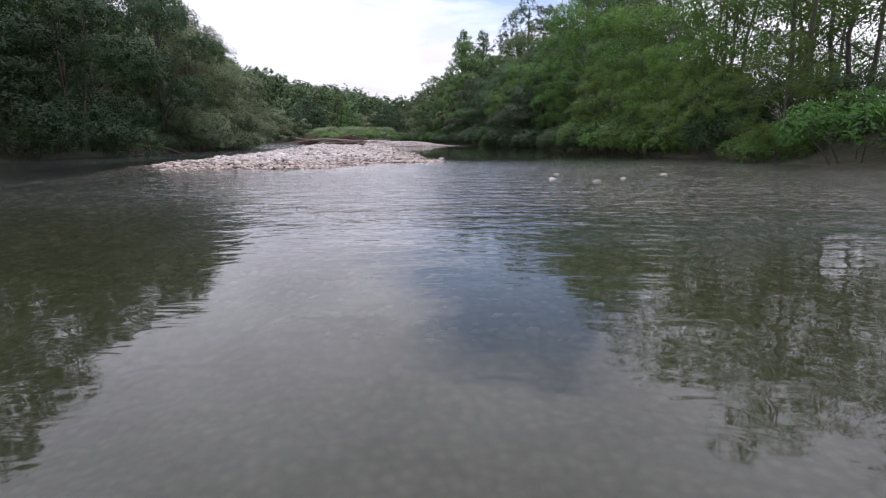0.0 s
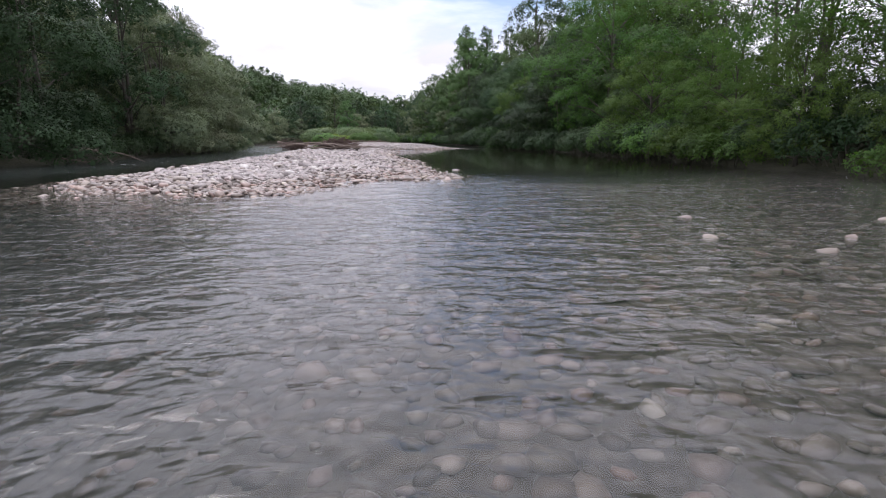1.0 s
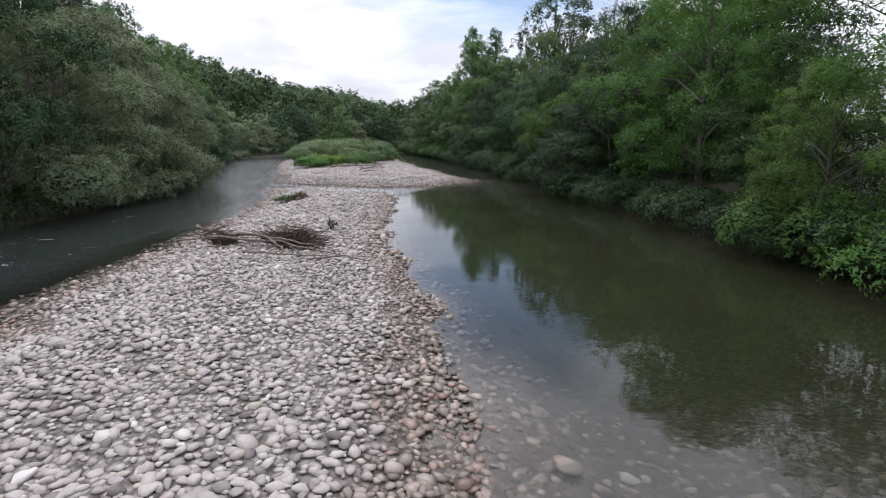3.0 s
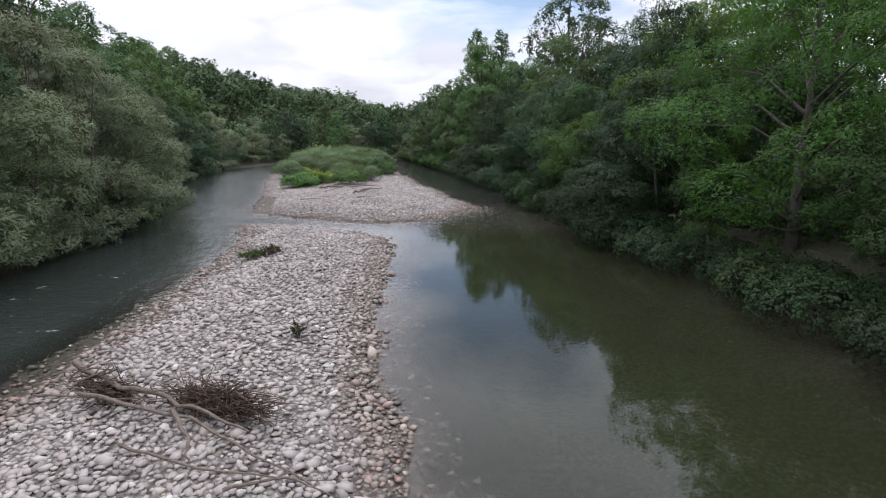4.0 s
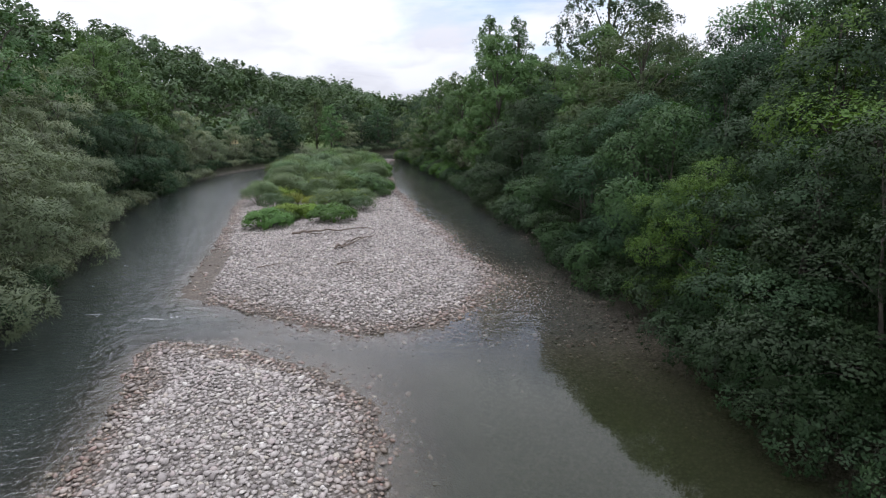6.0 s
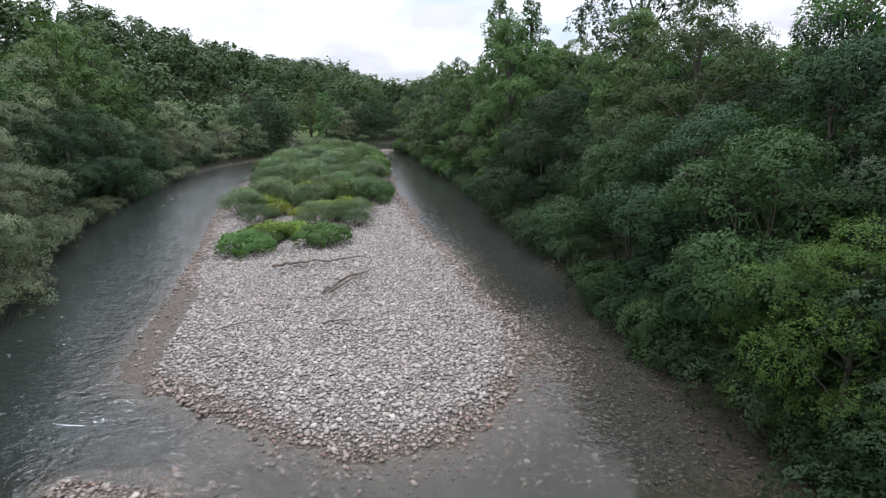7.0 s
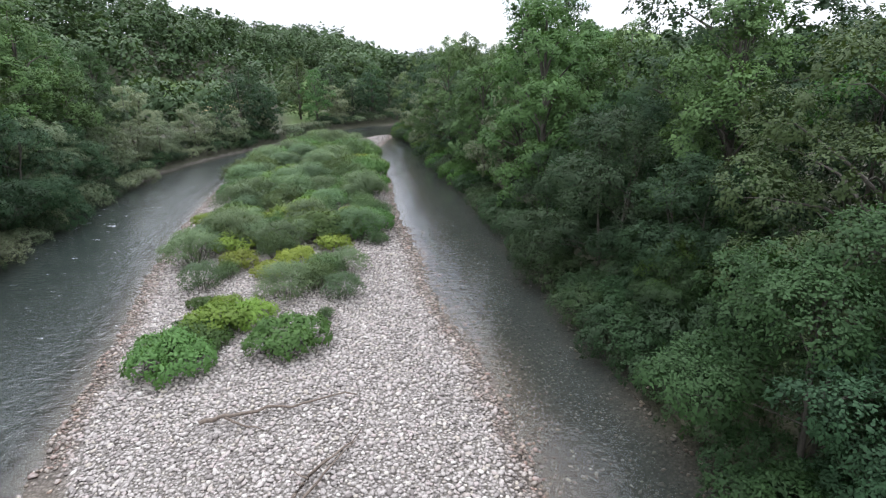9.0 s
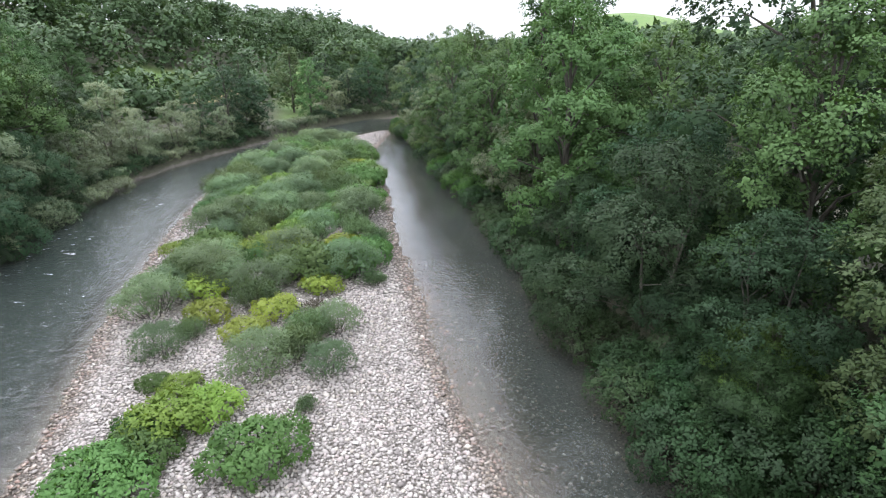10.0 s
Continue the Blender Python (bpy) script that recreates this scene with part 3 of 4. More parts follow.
def leaves_on(blobs, count, length, slim, r, droop=0.35, rise=0.3, skin=True, tuft=0.30, per=24, core=None):
    """Leaves in small tufts over the outer skins of rounded sprays (centre, radii); returns corners, faces and the tufts' soft normals."""
    blobs = np.array(blobs)
    area = (blobs[:, 3] * blobs[:, 4] + blobs[:, 4] * blobs[:, 5] + blobs[:, 3] * blobs[:, 5])
    tufts = count // per
    tries = tufts * 5 if skin else tufts
    which = r.choice(len(blobs), tries, p=area / area.sum())
    d = unit(r.normal(size=(tries, 3)) + (0, 0, rise))
    d[:, 2] = np.where(d[:, 2] < -0.5, -d[:, 2], d[:, 2])
    c, rad = blobs[which, :3], blobs[which, 3:]
    at = c + d * rad * (1.0 - np.abs(r.normal(0, 0.10, (tries, 1))))
    if skin:
        near = np.full(tries, 9.0)
        for k, b in enumerate(blobs):
            near = np.where(which == k, near, np.minimum(near, np.linalg.norm((at - b[:3]) / b[3:], axis=1)))
        keep = np.flatnonzero((near > 0.86) | (r.uniform(size=tries) < 0.05))[:tufts]
        at, d = at[keep], d[keep]
    n = len(at)
    grow = unit(d + (0, 0, 0.45) + r.normal(0, 0.15, (n, 3)))
    wide = tuft * np.exp(r.normal(0, 0.28, (n, 1)))
    at, d, grow, wide = (np.repeat(q, per, axis=0) for q in (at, d, grow, wide))
    count = n * per
    e = unit(r.normal(size=(count, 3)) + grow * 0.75)
    p = at + e * wide * r.uniform(0.45, 1.0, (count, 1)) + grow * wide * 0.25
    lie = unit(e * 0.45 + d * 0.6 + (0, 0, 0.4) + r.normal(0, 0.22, (count, 3)))
    way = r.normal(0, 0.8, (count, 3)) - (0, 0, droop * 2)
    way = unit(unit(way - lie * np.sum(way * lie, axis=1, keepdims=True)) + e * 0.45)
    side = unit(np.cross(way, lie))
    s = length * np.exp(r.normal(0, 0.25, count))
    v, f = leaf_quads(p, way, side, s, s * slim)
    return v, f, np.repeat(unit(e * 0.35 + d * 0.8 + (0, 0, 0.15) + (0 if core is None else unit(at - core) * 0.35)), 4, axis=0)


def foliage(name, v, f, normals, mat):
    me = sheet(name, v, f, mat, True)
    me.normals_split_custom_set_from_vertices([tuple(q) for q in normals])
    return me


def tube(path, radii, sides=7):
    """A tapering round limb along a path."""
    path = np.array(path, dtype=float)
    vs = []
    for i, p in enumerate(path):
        d = unit(path[min(i + 1, len(path) - 1)] - path[max(i - 1, 0)])
        u = unit(np.cross(d, (0.31, 0.95, 0.05)))
        w = np.cross(d, u)
        a = np.arange(sides) / sides * 6.2832
        vs.append(p + radii[i] * (np.cos(a)[:, None] * u + np.sin(a)[:, None] * w))
    k = np.arange(sides)
    fs = [np.stack([j * sides + k, j * sides + (k + 1) % sides, (j + 1) * sides + (k + 1) % sides, (j + 1) * sides + k], axis=1) for j in range(len(path) - 1)]
    return np.concatenate(vs), np.concatenate(fs)


def joined(pieces):
    vs, fs, n = [], [], 0
    for v, f in pieces:
        vs.append(v)
        fs.append(f + n)
        n += len(v)
    return np.concatenate(vs), np.concatenate(fs)


def make_tree(name, label, seed, height, radius, foot, boughs, leaves, length, slim, leaf, lean=0.0, peak=0.55, spray=0.40, slender=1.0, tuft=0.22, droop=0.35, stems=1, flat=0.72, twigs=6, kink=0.04):
    """A tapered trunk with limbs, and a crown of boughs that each carry a few sprays of leaves. foot: where the crown begins, as a share of the height."""
    r = np.random.RandomState(seed)
    tree = new(name)
    pieces, blobs = [], []
    for s in range(stems):
        off = r.uniform(-0.12, 0.12, 2) * radius * (stems > 1)
        top = np.array([off[0] * 3 + r.normal(0, 0.05) * radius + lean, off[1] * 3 + r.normal(0, 0.05) * radius, height * 0.88])
        way = [np.array([off[0] + (top[0] - off[0]) * t ** 1.4 + r.normal(0, kink) * t, off[1] + (top[1] - off[1]) * t + r.normal(0, kink) * t, top[2] * t - 0.3 * (t == 0)])
               for t in np.linspace(0, 1, 8)]
        thick = height * 0.016 * slender / math.sqrt(stems)
        pieces.append(tube(way, [thick * (1.25 - 1.15 * t) for t in np.linspace(0, 1, 8)], 8))
        many = boughs // stems
        for k in range(many):
            h = foot + (1 - foot) * ((k + r.uniform(0.1, 0.9)) / many) ** 0.9
            prof = math.sin(math.pi * np.clip((h - foot) / (1 - foot) * (1 - 0.16) + 0.16, 0, 1) ** (math.log(0.5) / math.log(peak))) ** 0.6
            a = k * 2.39996 + r.uniform(-0.5, 0.5)
            size = radius * spray * r.uniform(0.75, 1.25) * (0.6 + 0.4 * prof)
            reach = max(radius * prof * r.uniform(0.75, 1.1) - size * 0.6, 0.0)
            out = np.array([math.cos(a), math.sin(a), 0.0])
            at = np.array([lean * h + off[0], off[1], height * h - size * 0.45]) + out * reach
            blobs.append((*at, size * 0.85, size * 0.85, size * 0.85 * flat))
            for q in range(twigs):
                d = unit(r.normal(size=3) * (0.8, 0.8, 0.6) + out * 0.75 + (0, 0, 0.25))
                small = size * r.uniform(0.36, 0.6)
                blobs.append((*(at + d * size * (0.85, 0.85, 0.85 * flat) * r.uniform(0.8, 1.15)), small * r.uniform(1, 1.25), small * r.uniform(1, 1.25), small * flat))
            low = max(h - 0.16 - 0.1 * r.uniform(), 0.08)
            i = low / 0.9 * 7
            j = min(int(i), 6)
            start = way[j] + (way[min(j + 1, 7)] - way[j]) * (i - j)
            mid = (start + at) / 2 + (0, 0, 0.05 * height * r.uniform(0.2, 1))
            end = at + out * size * 0.6
            pieces.append(tube([start, mid, at, end], [thick * 0.42, thick * 0.28, thick * 0.14, thick * 0.05], 5))
    part("trunk", sheet("trunk", *joined(pieces), M_BARK, True), tree)
    part("crown", foliage("crown", *leaves_on(blobs, leaves, length, slim, r, droop, tuft=tuft, core=(lean * 0.4, 0, height * 0.3)), leaf), tree)
    return tagged(tree, label, "tree")


def make_bush(name, label, seed, height, radius, sprays, leaves, length, slim, leaf, upright=False, category="bush"):
    r = np.random.RandomState(seed)
    bush = new(name)
    pieces, blobs = [], []
    for k in range(sprays):
        a, d = k * 2.39996 + r.uniform(-0.4, 0.4), radius * math.sqrt((k + 0.5) / sprays) * 0.8
        top = height * (1 - 0.45 * (d / radius) ** 2) * r.uniform(0.75, 1.05)
        at = np.array([math.cos(a) * d, math.sin(a) * d, top * 0.62])
        s = radius * r.uniform(0.26, 0.42)
        blobs.append((*at, s, s, top * (0.45 if upright else 0.36)))
        pieces.append(tube([(at[0] * 0.4, at[1] * 0.4, -0.1), at * (0.75, 0.75, 0.6), at], [0.018, 0.012, 0.005], 4))
    part("woody_base", sheet("woody_base", *joined(pieces), M_BARK, True), bush)
    if upright:
        blobs = np.array(blobs)
        which = r.randint(len(blobs), size=leaves)
        c, rad = blobs[which, :3], blobs[which, 3:]
        p = c + unit(r.normal(size=(leaves, 3))) * rad * r.uniform(0.3, 1.0, (leaves, 1))
        out = unit((p - c) * (1, 1, 0.2) + 1e-6)
        way = unit(out * 0.7 + (0, 0, 0.65) + r.normal(0, 0.35, (leaves, 3)))
        side = unit(np.cross(way, r.normal(size=(leaves, 3))))
        s = length * np.exp(r.normal(0, 0.25, leaves))
        v, f = leaf_quads(p, way, side, s, s * slim)
        q = np.repeat(unit(unit(p - c) + (0, 0, 0.5)), 4, axis=0)
    else:
        v, f, q = leaves_on(blobs, leaves, length, slim, r, 0.1, tuft=0.14, per=14)
    part("foliage", foliage("foliage", v, f, q, leaf), bush)
    return tagged(bush, label, category)


def placed(ob, x, y, scale=1.0, turn=0.0, sink=0.0):
    z = float(terrain(np.array([x]), np.array([y]))[0][0])
    return pose(x, y, z - sink, 0, 0, turn) @ Matrix.Diagonal((scale, scale, scale, 1))


def plant(kinds, spots, group, sink=0.0):
    """The first of each kind stands at the first spot that asks for it; the rest are copies."""
    seen = {}
    for key, x, y, scale, turn in spots:
        if key not in seen:
            ob = seen[key] = kinds[key]()
            ob.matrix_basis = placed(ob, x, y, scale, turn, sink)
            tagged(ob, group=group)
        else:
            first = seen[key]
            old = first.matrix_basis.copy()
            first.matrix_basis = Matrix()
            copy_thing(first, placed(first, x, y, scale, turn, sink))
            first.matrix_basis = old


TREES = {
    "alder": lambda: make_tree("alder_tree", "dark green alder with dense foliage reaching down to the river bank", 21, 10, 3.8, 0.04, 20, 46000, 0.10, 0.62, M_ALDER, stems=2, peak=0.42),
    "alder_low": lambda: make_tree("alder_tree", "broad dark alder whose lowest sprays hang over the water", 29, 7, 3.5, 0.0, 21, 46000, 0.092, 0.62, M_ALDER, stems=3, peak=0.42),
    "willow": lambda: make_tree("willow_tree", "grey-green bushy willow overhanging the water", 23, 8, 3.8, 0.0, 21, 40000, 0.14, 0.30, M_WILLOW, stems=3, droop=0.6, peak=0.45, spray=0.36),
    "acacia": lambda: make_tree("acacia_tree", "bright green acacia with layered spreading sprays", 25, 10, 4.4, 0.06, 22, 46000, 0.105, 0.5, M_ACACIA, spray=0.38, tuft=0.26, flat=0.55),
    "acacia_thin": lambda: make_tree("acacia_tree", "open acacia with forking dark trunks and layered airy crown", 26, 9, 4.6, 0.16, 21, 17000, 0.11, 0.42, M_ACACIA, spray=0.34, slender=0.9, stems=3, flat=0.34, tuft=0.28, kink=0.22),
    "poplar": lambda: make_tree("poplar_tree", "tall narrow poplar rising above the other trees", 27, 16, 2.3, 0.10, 30, 12000, 0.19, 0.75, M_POPLAR, peak=0.36, spray=0.36, droop=0.2, flat=1.2, tuft=0.3),
    "ash": lambda: make_tree("ash_tree", "low rounded mid-green ash tree leaning over the bank", 35, 6.5, 3.0, 0.0, 21, 46000, 0.088, 0.6, M_ASH, stems=3, peak=0.42, spray=0.36),
    "oak": lambda: make_tree("oak_tree", "broad olive-green tree with dense billowing crown", 36, 10.5, 4.3, 0.03, 24, 42000, 0.11, 0.55, M_OLIVE, peak=0.5, spray=0.34),
    "maple": lambda: make_tree("maple_tree", "light green broad-leaved tree with full crown", 28, 13, 3.1, 0.03, 26, 40000, 0.125, 0.8, M_POPLAR, droop=0.2, spray=0.40, tuft=0.28),
    "alder_back": lambda: make_tree("alder_tree", "tall dark alder standing behind the bank trees", 22, 12, 3.7, 0.10, 20, 22000, 0.145, 0.7, M_ALDER, tuft=0.27),
    "willow_back": lambda: make_tree("willow_tree", "pale silvery willow with rounded feathery crown", 24, 9, 3.8, 0.02, 20, 22000, 0.19, 0.38, M_WILLOW, stems=2, droop=0.5, tuft=0.27),
    "maple_back": lambda: make_tree("maple_tree", "light green leafy tree standing behind the bank", 34, 13, 3.6, 0.06, 20, 22000, 0.145, 0.75, M_POPLAR, droop=0.2, tuft=0.27),
}
SHRUBS = {
    "shrub": lambda: make_bush("bank_shrub", "dark leafy shrub hanging over the river bank", 41, 1.9, 1.7, 16, 7000, 0.075, 0.6, M_SHRUB),
    "fern": lambda: make_bush("bank_shrub", "light green arching shrub at the foot of the bank", 42, 1.7, 1.7, 16, 7000, 0.08, 0.5, M_ACACIA),
    "sallow": lambda: make_bush("bank_shrub", "grey-green low willow shrub at the water's edge", 43, 1.8, 1.7, 14, 3600, 0.12, 0.32, M_WILLOW),
}

rs = np.random.RandomState(77)


def along(bank, y):
    pts = np.array(sorted(bank, key=lambda p: p[1]))
    return float(np.interp(y, pts[:, 1], pts[:, 0]))


RB = [p for p in RIGHT_BANK if p[0] < 10 and p[1] < 145]
LB = [p for p in LEFT_BANK if p[0] < -12 and p[1] < 150]


def rows_of_trees():
    # trees that stand out: by the right bank, then the left
    spots = [("acacia", 8.3, 35.2, 0.8, 20), ("alder_low", 7.1, 41.2, 0.84, 60), ("alder_low", 6.4, 44.2, 0.72, 300), ("acacia", 5.5, 46.8, 0.5, 110), ("ash", 5.5, 50.4, 0.98, 160),
             ("acacia", 7.9, 27.5, 0.42, 200), ("alder_low", 5.8, 53.8, 0.9, 130), ("ash", 4.6, 57.8, 1.0, 250), ("ash", 3.7, 64.4, 0.46, 25), ("acacia", 4.6, 65.8, 0.3, 70), ("alder_low", 3.2, 71.0, 0.98, 40),
             ("maple", 1.7, 81.0, 1.0, 0), ("poplar", 1.4, 88.0, 0.95, 0), ("poplar", 4.4, 89.5, 0.95, 80), ("alder_back", 9.7, 74.5, 1.34, 150), ("acacia_thin", 14.5, 60.0, 1.45, 60), ("maple", 7.9, 70.5, 0.88, 100), ("oak", 8.3, 61.8, 1.0, 90),
             ("acacia", 12.5, 50.0, 0.92, 190), ("alder_low", 5.4, 67.4, 0.8, 210), ("alder", 11.4, 66.5, 0.95, 300), ("alder", 11.5, 57.5, 0.92, 15), ("alder", 9.4, 47.8, 0.86, 10), ("acacia", 12.0, 45.0, 1.05, 33),
             ("alder", 11.4, 39.5, 1.02, 140), ("alder_low", 1.9, 77.0, 0.7, 77), ("alder_low", 5.4, 76.0, 1.05, 200), ("maple", 5.2, 85.0, 0.85, 260), ("ash", 9.2, 38.6, 0.8, 25), ("ash", 9.2, 31.2, 0.7, 80), ("alder_low", 9.8, 53.4, 1.1, 95),
             ("acacia_thin", 11.0, 23.5, 0.95, 0), ("acacia_thin", 10.4, 17.5, 0.9, 120), ("acacia_thin", 13.5, 20.0, 1.0, 40), ("acacia_thin", 11.6, 29.5, 0.9, 330), ("acacia", 8.6, 24.2, 0.36, 75), ("acacia_thin", 9.9, 20.6, 0.7, 95), ("acacia_thin", 15.5, 25.0, 0.95, 15), ("acacia_thin", 12.4, 13.5, 0.85, 280),
             ("acacia", 8.2, 18.4, 0.30, 10), ("acacia", 8.5, 14.6, 0.28, 160), ("acacia", 8.3, 21.6, 0.30, 250),
             ("maple", -55.0, 127.5, 0.9, 0), ("poplar", -43.0, 96.0, 0.82, 0), ("maple", -47.0, 108.0, 0.95, 0), ("alder_back", -34.5, 119.0, 0.55, 0), ("alder_back", -31.5, 128.0, 0.62, 140), ("willow_back", -41.5, 112.0, 0.8, 40), ("maple_back", -37.5, 83.0, 0.9, 10), ("maple_back", -40.0, 90.0, 0.95, 70), ("maple_back", -44.0, 99.0, 1.0, 130), ("maple_back", -49.0, 104.0, 1.0, 200), ("alder_back", -41.0, 104.0, 0.7, 250), ("maple_back", -38.5, 97.0, 0.75, 310)]
    for first, last, gap, off, kinds, lo, hi, bank, sign in (
            (90, 142, 4.2, 1.4, ("willow_back", "maple_back", "maple_back", "alder_back"), 0.65, 0.95, RB, 1),
            (82, 150, 5.0, 6.0, ("willow_back", "maple_back", "maple_back"), 0.8, 1.0, RB, 1),
            (46, 150, 6.0, 13.0, ("alder_back", "maple_back", "alder_back"), 0.72, 0.9, RB, 1),
            (2, 34, 4.2, 1.5, ("alder", "alder", "alder_low"), 0.85, 1.05, LB, -1),
            (36, 60, 4.2, 1.4, ("willow", "willow", "willow"), 0.82, 1.0, LB, -1),
            (62, 92, 4.6, 1.4, ("willow", "alder_low", "willow"), 0.8, 1.05, LB, -1),
            (92, 124, 3.6, 1.4, ("willow_back", "willow_back"), 0.4, 0.58, LB, -1),
            (0, 50, 5.6, 6.0, ("willow_back", "alder_back", "maple_back"), 0.8, 0.98, LB, -1),
            (50, 94, 5.0, 6.0, ("willow_back", "maple_back", "maple_back"), 0.95, 1.2, LB, -1),
            (0, 92, 7.0, 13.0, ("alder_back", "maple_back"), 0.85, 1.0, LB, -1)):
        y = first
        while y < last:
            back = 0.4 * step(42, 62, y) if bank is LB and off < 2 else 0.0
            x = along(bank, y) + sign * (off + back + rs.uniform(-0.8, 0.8))
            spots.append((kinds[rs.randint(len(kinds))], x, y, rs.uniform(lo, hi), rs.uniform(0, 360)))
            y += gap * rs.uniform(0.8, 1.2)
    # the outer bank of the bend
    bend = ((-31, 124), (-28, 133), (-24, 147), (-14, 161), (0, 173), (16, 176))
    for off, gap, lo, hi in ((2.6, 18, 0.55, 0.75), (8.0, 16, 0.7, 0.9)):
        for i in range(gap):
            t = i / (gap - 1) * 4.98
            k = int(t)
            if off > 5 and t < 1.9 or 0.7 < t < 1.5:
                continue
            dx, dy = bend[k + 1][0] - bend[k][0], bend[k + 1][1] - bend[k][1]
            n = math.hypot(dx, dy)
            spots.append((("willow_back", "alder_back", "maple_back")[rs.randint(3)], bend[k][0] + dx * (t - k) - dy / n * off, bend[k][1] + dy * (t - k) + dx / n * off, rs.uniform(lo, hi), rs.uniform(0, 360)))
    # the wood that closes the view where the river turns away
    for y0, n, lo, hi in ((164, 7, 0.6, 0.8), (180, 14, 0.7, 0.95), (190, 14, 0.8, 1.05)):
        for i in range(n):
            x = -40 + i * 6 + rs.uniform(-2, 2)
            yy = y0 + rs.uniform(-3, 3) - (y0 < 170) * (14 - i * 2)
            if (y0 > 170 or x < -24) and not (-0.37 < (x + 4.3) / (yy - 52) < -0.21 and x < -20):
                spots.append((("alder_back", "maple_back", "willow_back")[rs.randint(3)], x, yy, rs.uniform(lo, hi), rs.uniform(0, 360)))
    return spots


def rows_of_shrubs():
    spots = []
    for first, last, gap, off, kinds, lo, hi, bank, sign in (
            (2, 26, 2.2, 0.5, ("shrub", "fern", "shrub"), 0.6, 0.95, RB, 1),
            (2, 26, 2.0, 1.9, ("shrub", "shrub", "fern"), 0.75, 1.0, RB, 1),
            (26, 100, 2.6, 2.8, ("shrub", "shrub", "shrub"), 0.8, 1.1, RB, 1),
            (26, 44, 1.7, -0.2, ("shrub", "shrub", "shrub"), 0.75, 1.0, RB, 1),
            (44, 140, 2.0, 0.0, ("shrub", "shrub", "shrub"), 0.8, 1.15, RB, 1),
            (0, 36, 2.6, 0.7, ("shrub", "shrub"), 0.55, 0.9, LB, -1),
            (36, 100, 1.9, -0.3, ("sallow", "shrub", "sallow"), 0.8, 1.2, LB, -1),
            (95, 140, 1.8, 0.0, ("fern", "fern", "shrub"), 1.1, 1.5, RB, 1), (98, 128, 1.7, 1.1, ("sallow", "shrub"), 0.7, 1.0, LB, -1), (98, 128, 2.2, 3.4, ("sallow", "shrub"), 0.9, 1.2, LB, -1)):
        y = first
        while y < last:
            spots.append((kinds[rs.randint(len(kinds))], along(bank, y) + sign * (off + rs.uniform(-0.4, 0.4)), y, rs.uniform(lo, hi), rs.uniform(0, 360)))
            y += gap * rs.uniform(0.8, 1.2)
    for i in range(26):
        t = i / 25 * 4
        far = ((-28, 130), (-24, 146), (-14, 160), (0, 171), (14, 174))
        k = min(int(t), 3)
        spots.append((("sallow", "shrub")[i % 2], far[k][0] + (far[k + 1][0] - far[k][0]) * (t - k) - 0.8, far[k][1] + (far[k + 1][1] - far[k][1]) * (t - k) + 0.8, rs.uniform(0.9, 1.4), rs.uniform(0, 360)))
    return spots + [("fern", 7.6, 24.5, 1.0, 0), ("fern", 7.5, 27.0, 1.1, 70), ("fern", 7.7, 22.5, 0.9, 140), ("fern", 7.9, 20.5, 0.8, 40), ("shrub", 3.0, 64.8, 1.25, 40), ("shrub", 3.6, 66.8, 1.0, 100), ("shrub", 4.3, 63.4, 1.2, 10), ("shrub", 4.9, 65.6, 1.2, 200), ("shrub", 4.4, 68.0, 1.1, 280), ("shrub", 5.4, 62.6, 1.2, 120), ("shrub", 2.2, 68.4, 1.1, 10)]


plant(TREES, rows_of_trees(), "river bank trees")
plant(SHRUBS, rows_of_shrubs(), "river bank shrubs", 0.3)

BUSHES = {
    "herb": lambda: make_bush("leafy_bush", "bright green broad-leaved bush growing on the gravel bar", 31, 1.15, 1.5, 16, 5600, 0.11, 0.66, M_HERB),
    "yellow": lambda: make_bush("leafy_bush", "yellow-green leafy bush growing on the gravel bar", 32, 0.9, 1.2, 12, 3000, 0.11, 0.6, M_YELLOW),
    "osier": lambda: make_bush("willow_bush", "grey-green feathery young willow bush on the gravel bar", 33, 1.5, 1.15, 18, 6000, 0.13, 0.17, M_OSIER, True),
    "sallow": lambda: make_bush("willow_bush", "rounded grey-green willow bush on the gravel bar", 37, 1.5, 1.2, 16, 6500, 0.10, 0.26, M_OSIER),
}
bush_spots = [("herb", -13.5, 63.2, 0.98, 10), ("herb", -13.3, 64.5, 0.75, 50), ("herb", -9.8, 64.4, 0.92, 80), ("yellow", -12.9, 65.8, 1.1, 0), ("yellow", -12.0, 66.6, 0.9, 120), ("herb", -13.7, 65.6, 0.6, 190), ("yellow", -13.5, 67.9, 0.6, 40),
              ("sallow", -11.2, 69.0, 1.05, 0), ("osier", -10.1, 70.0, 0.9, 60), ("sallow", -8.8, 69.2, 0.75, 140), ("osier", -10.1, 71.4, 0.9, 220), ("sallow", -9.2, 72.2, 0.85, 250), ("herb", -14.7, 68.2, 0.4, 200), ("sallow", -15.6, 70.4, 0.85, 30), ("osier", -14.9, 71.6, 0.6, 130),
              ("yellow", -12.6, 71.4, 0.8, 15), ("yellow", -11.9, 73.4, 0.9, 75), ("yellow", -14.9, 73.2, 0.85, 175), ("sallow", -17.6, 73.8, 1.2, 300), ("osier", -13.2, 74.4, 1.0, 200), ("yellow", -16.2, 75.8, 1.1, 250), ("sallow", -15.8, 77.0, 1.1, 20), ("yellow", -17.9, 79.6, 1.2, 100),
              ("osier", -8.2, 77.0, 0.55, 0), ("herb", -8.9, 82.0, 0.7, 0), ("osier", -8.8, 83.2, 0.8, 90), ("osier", -9.0, 66.8, 0.35, 90)]
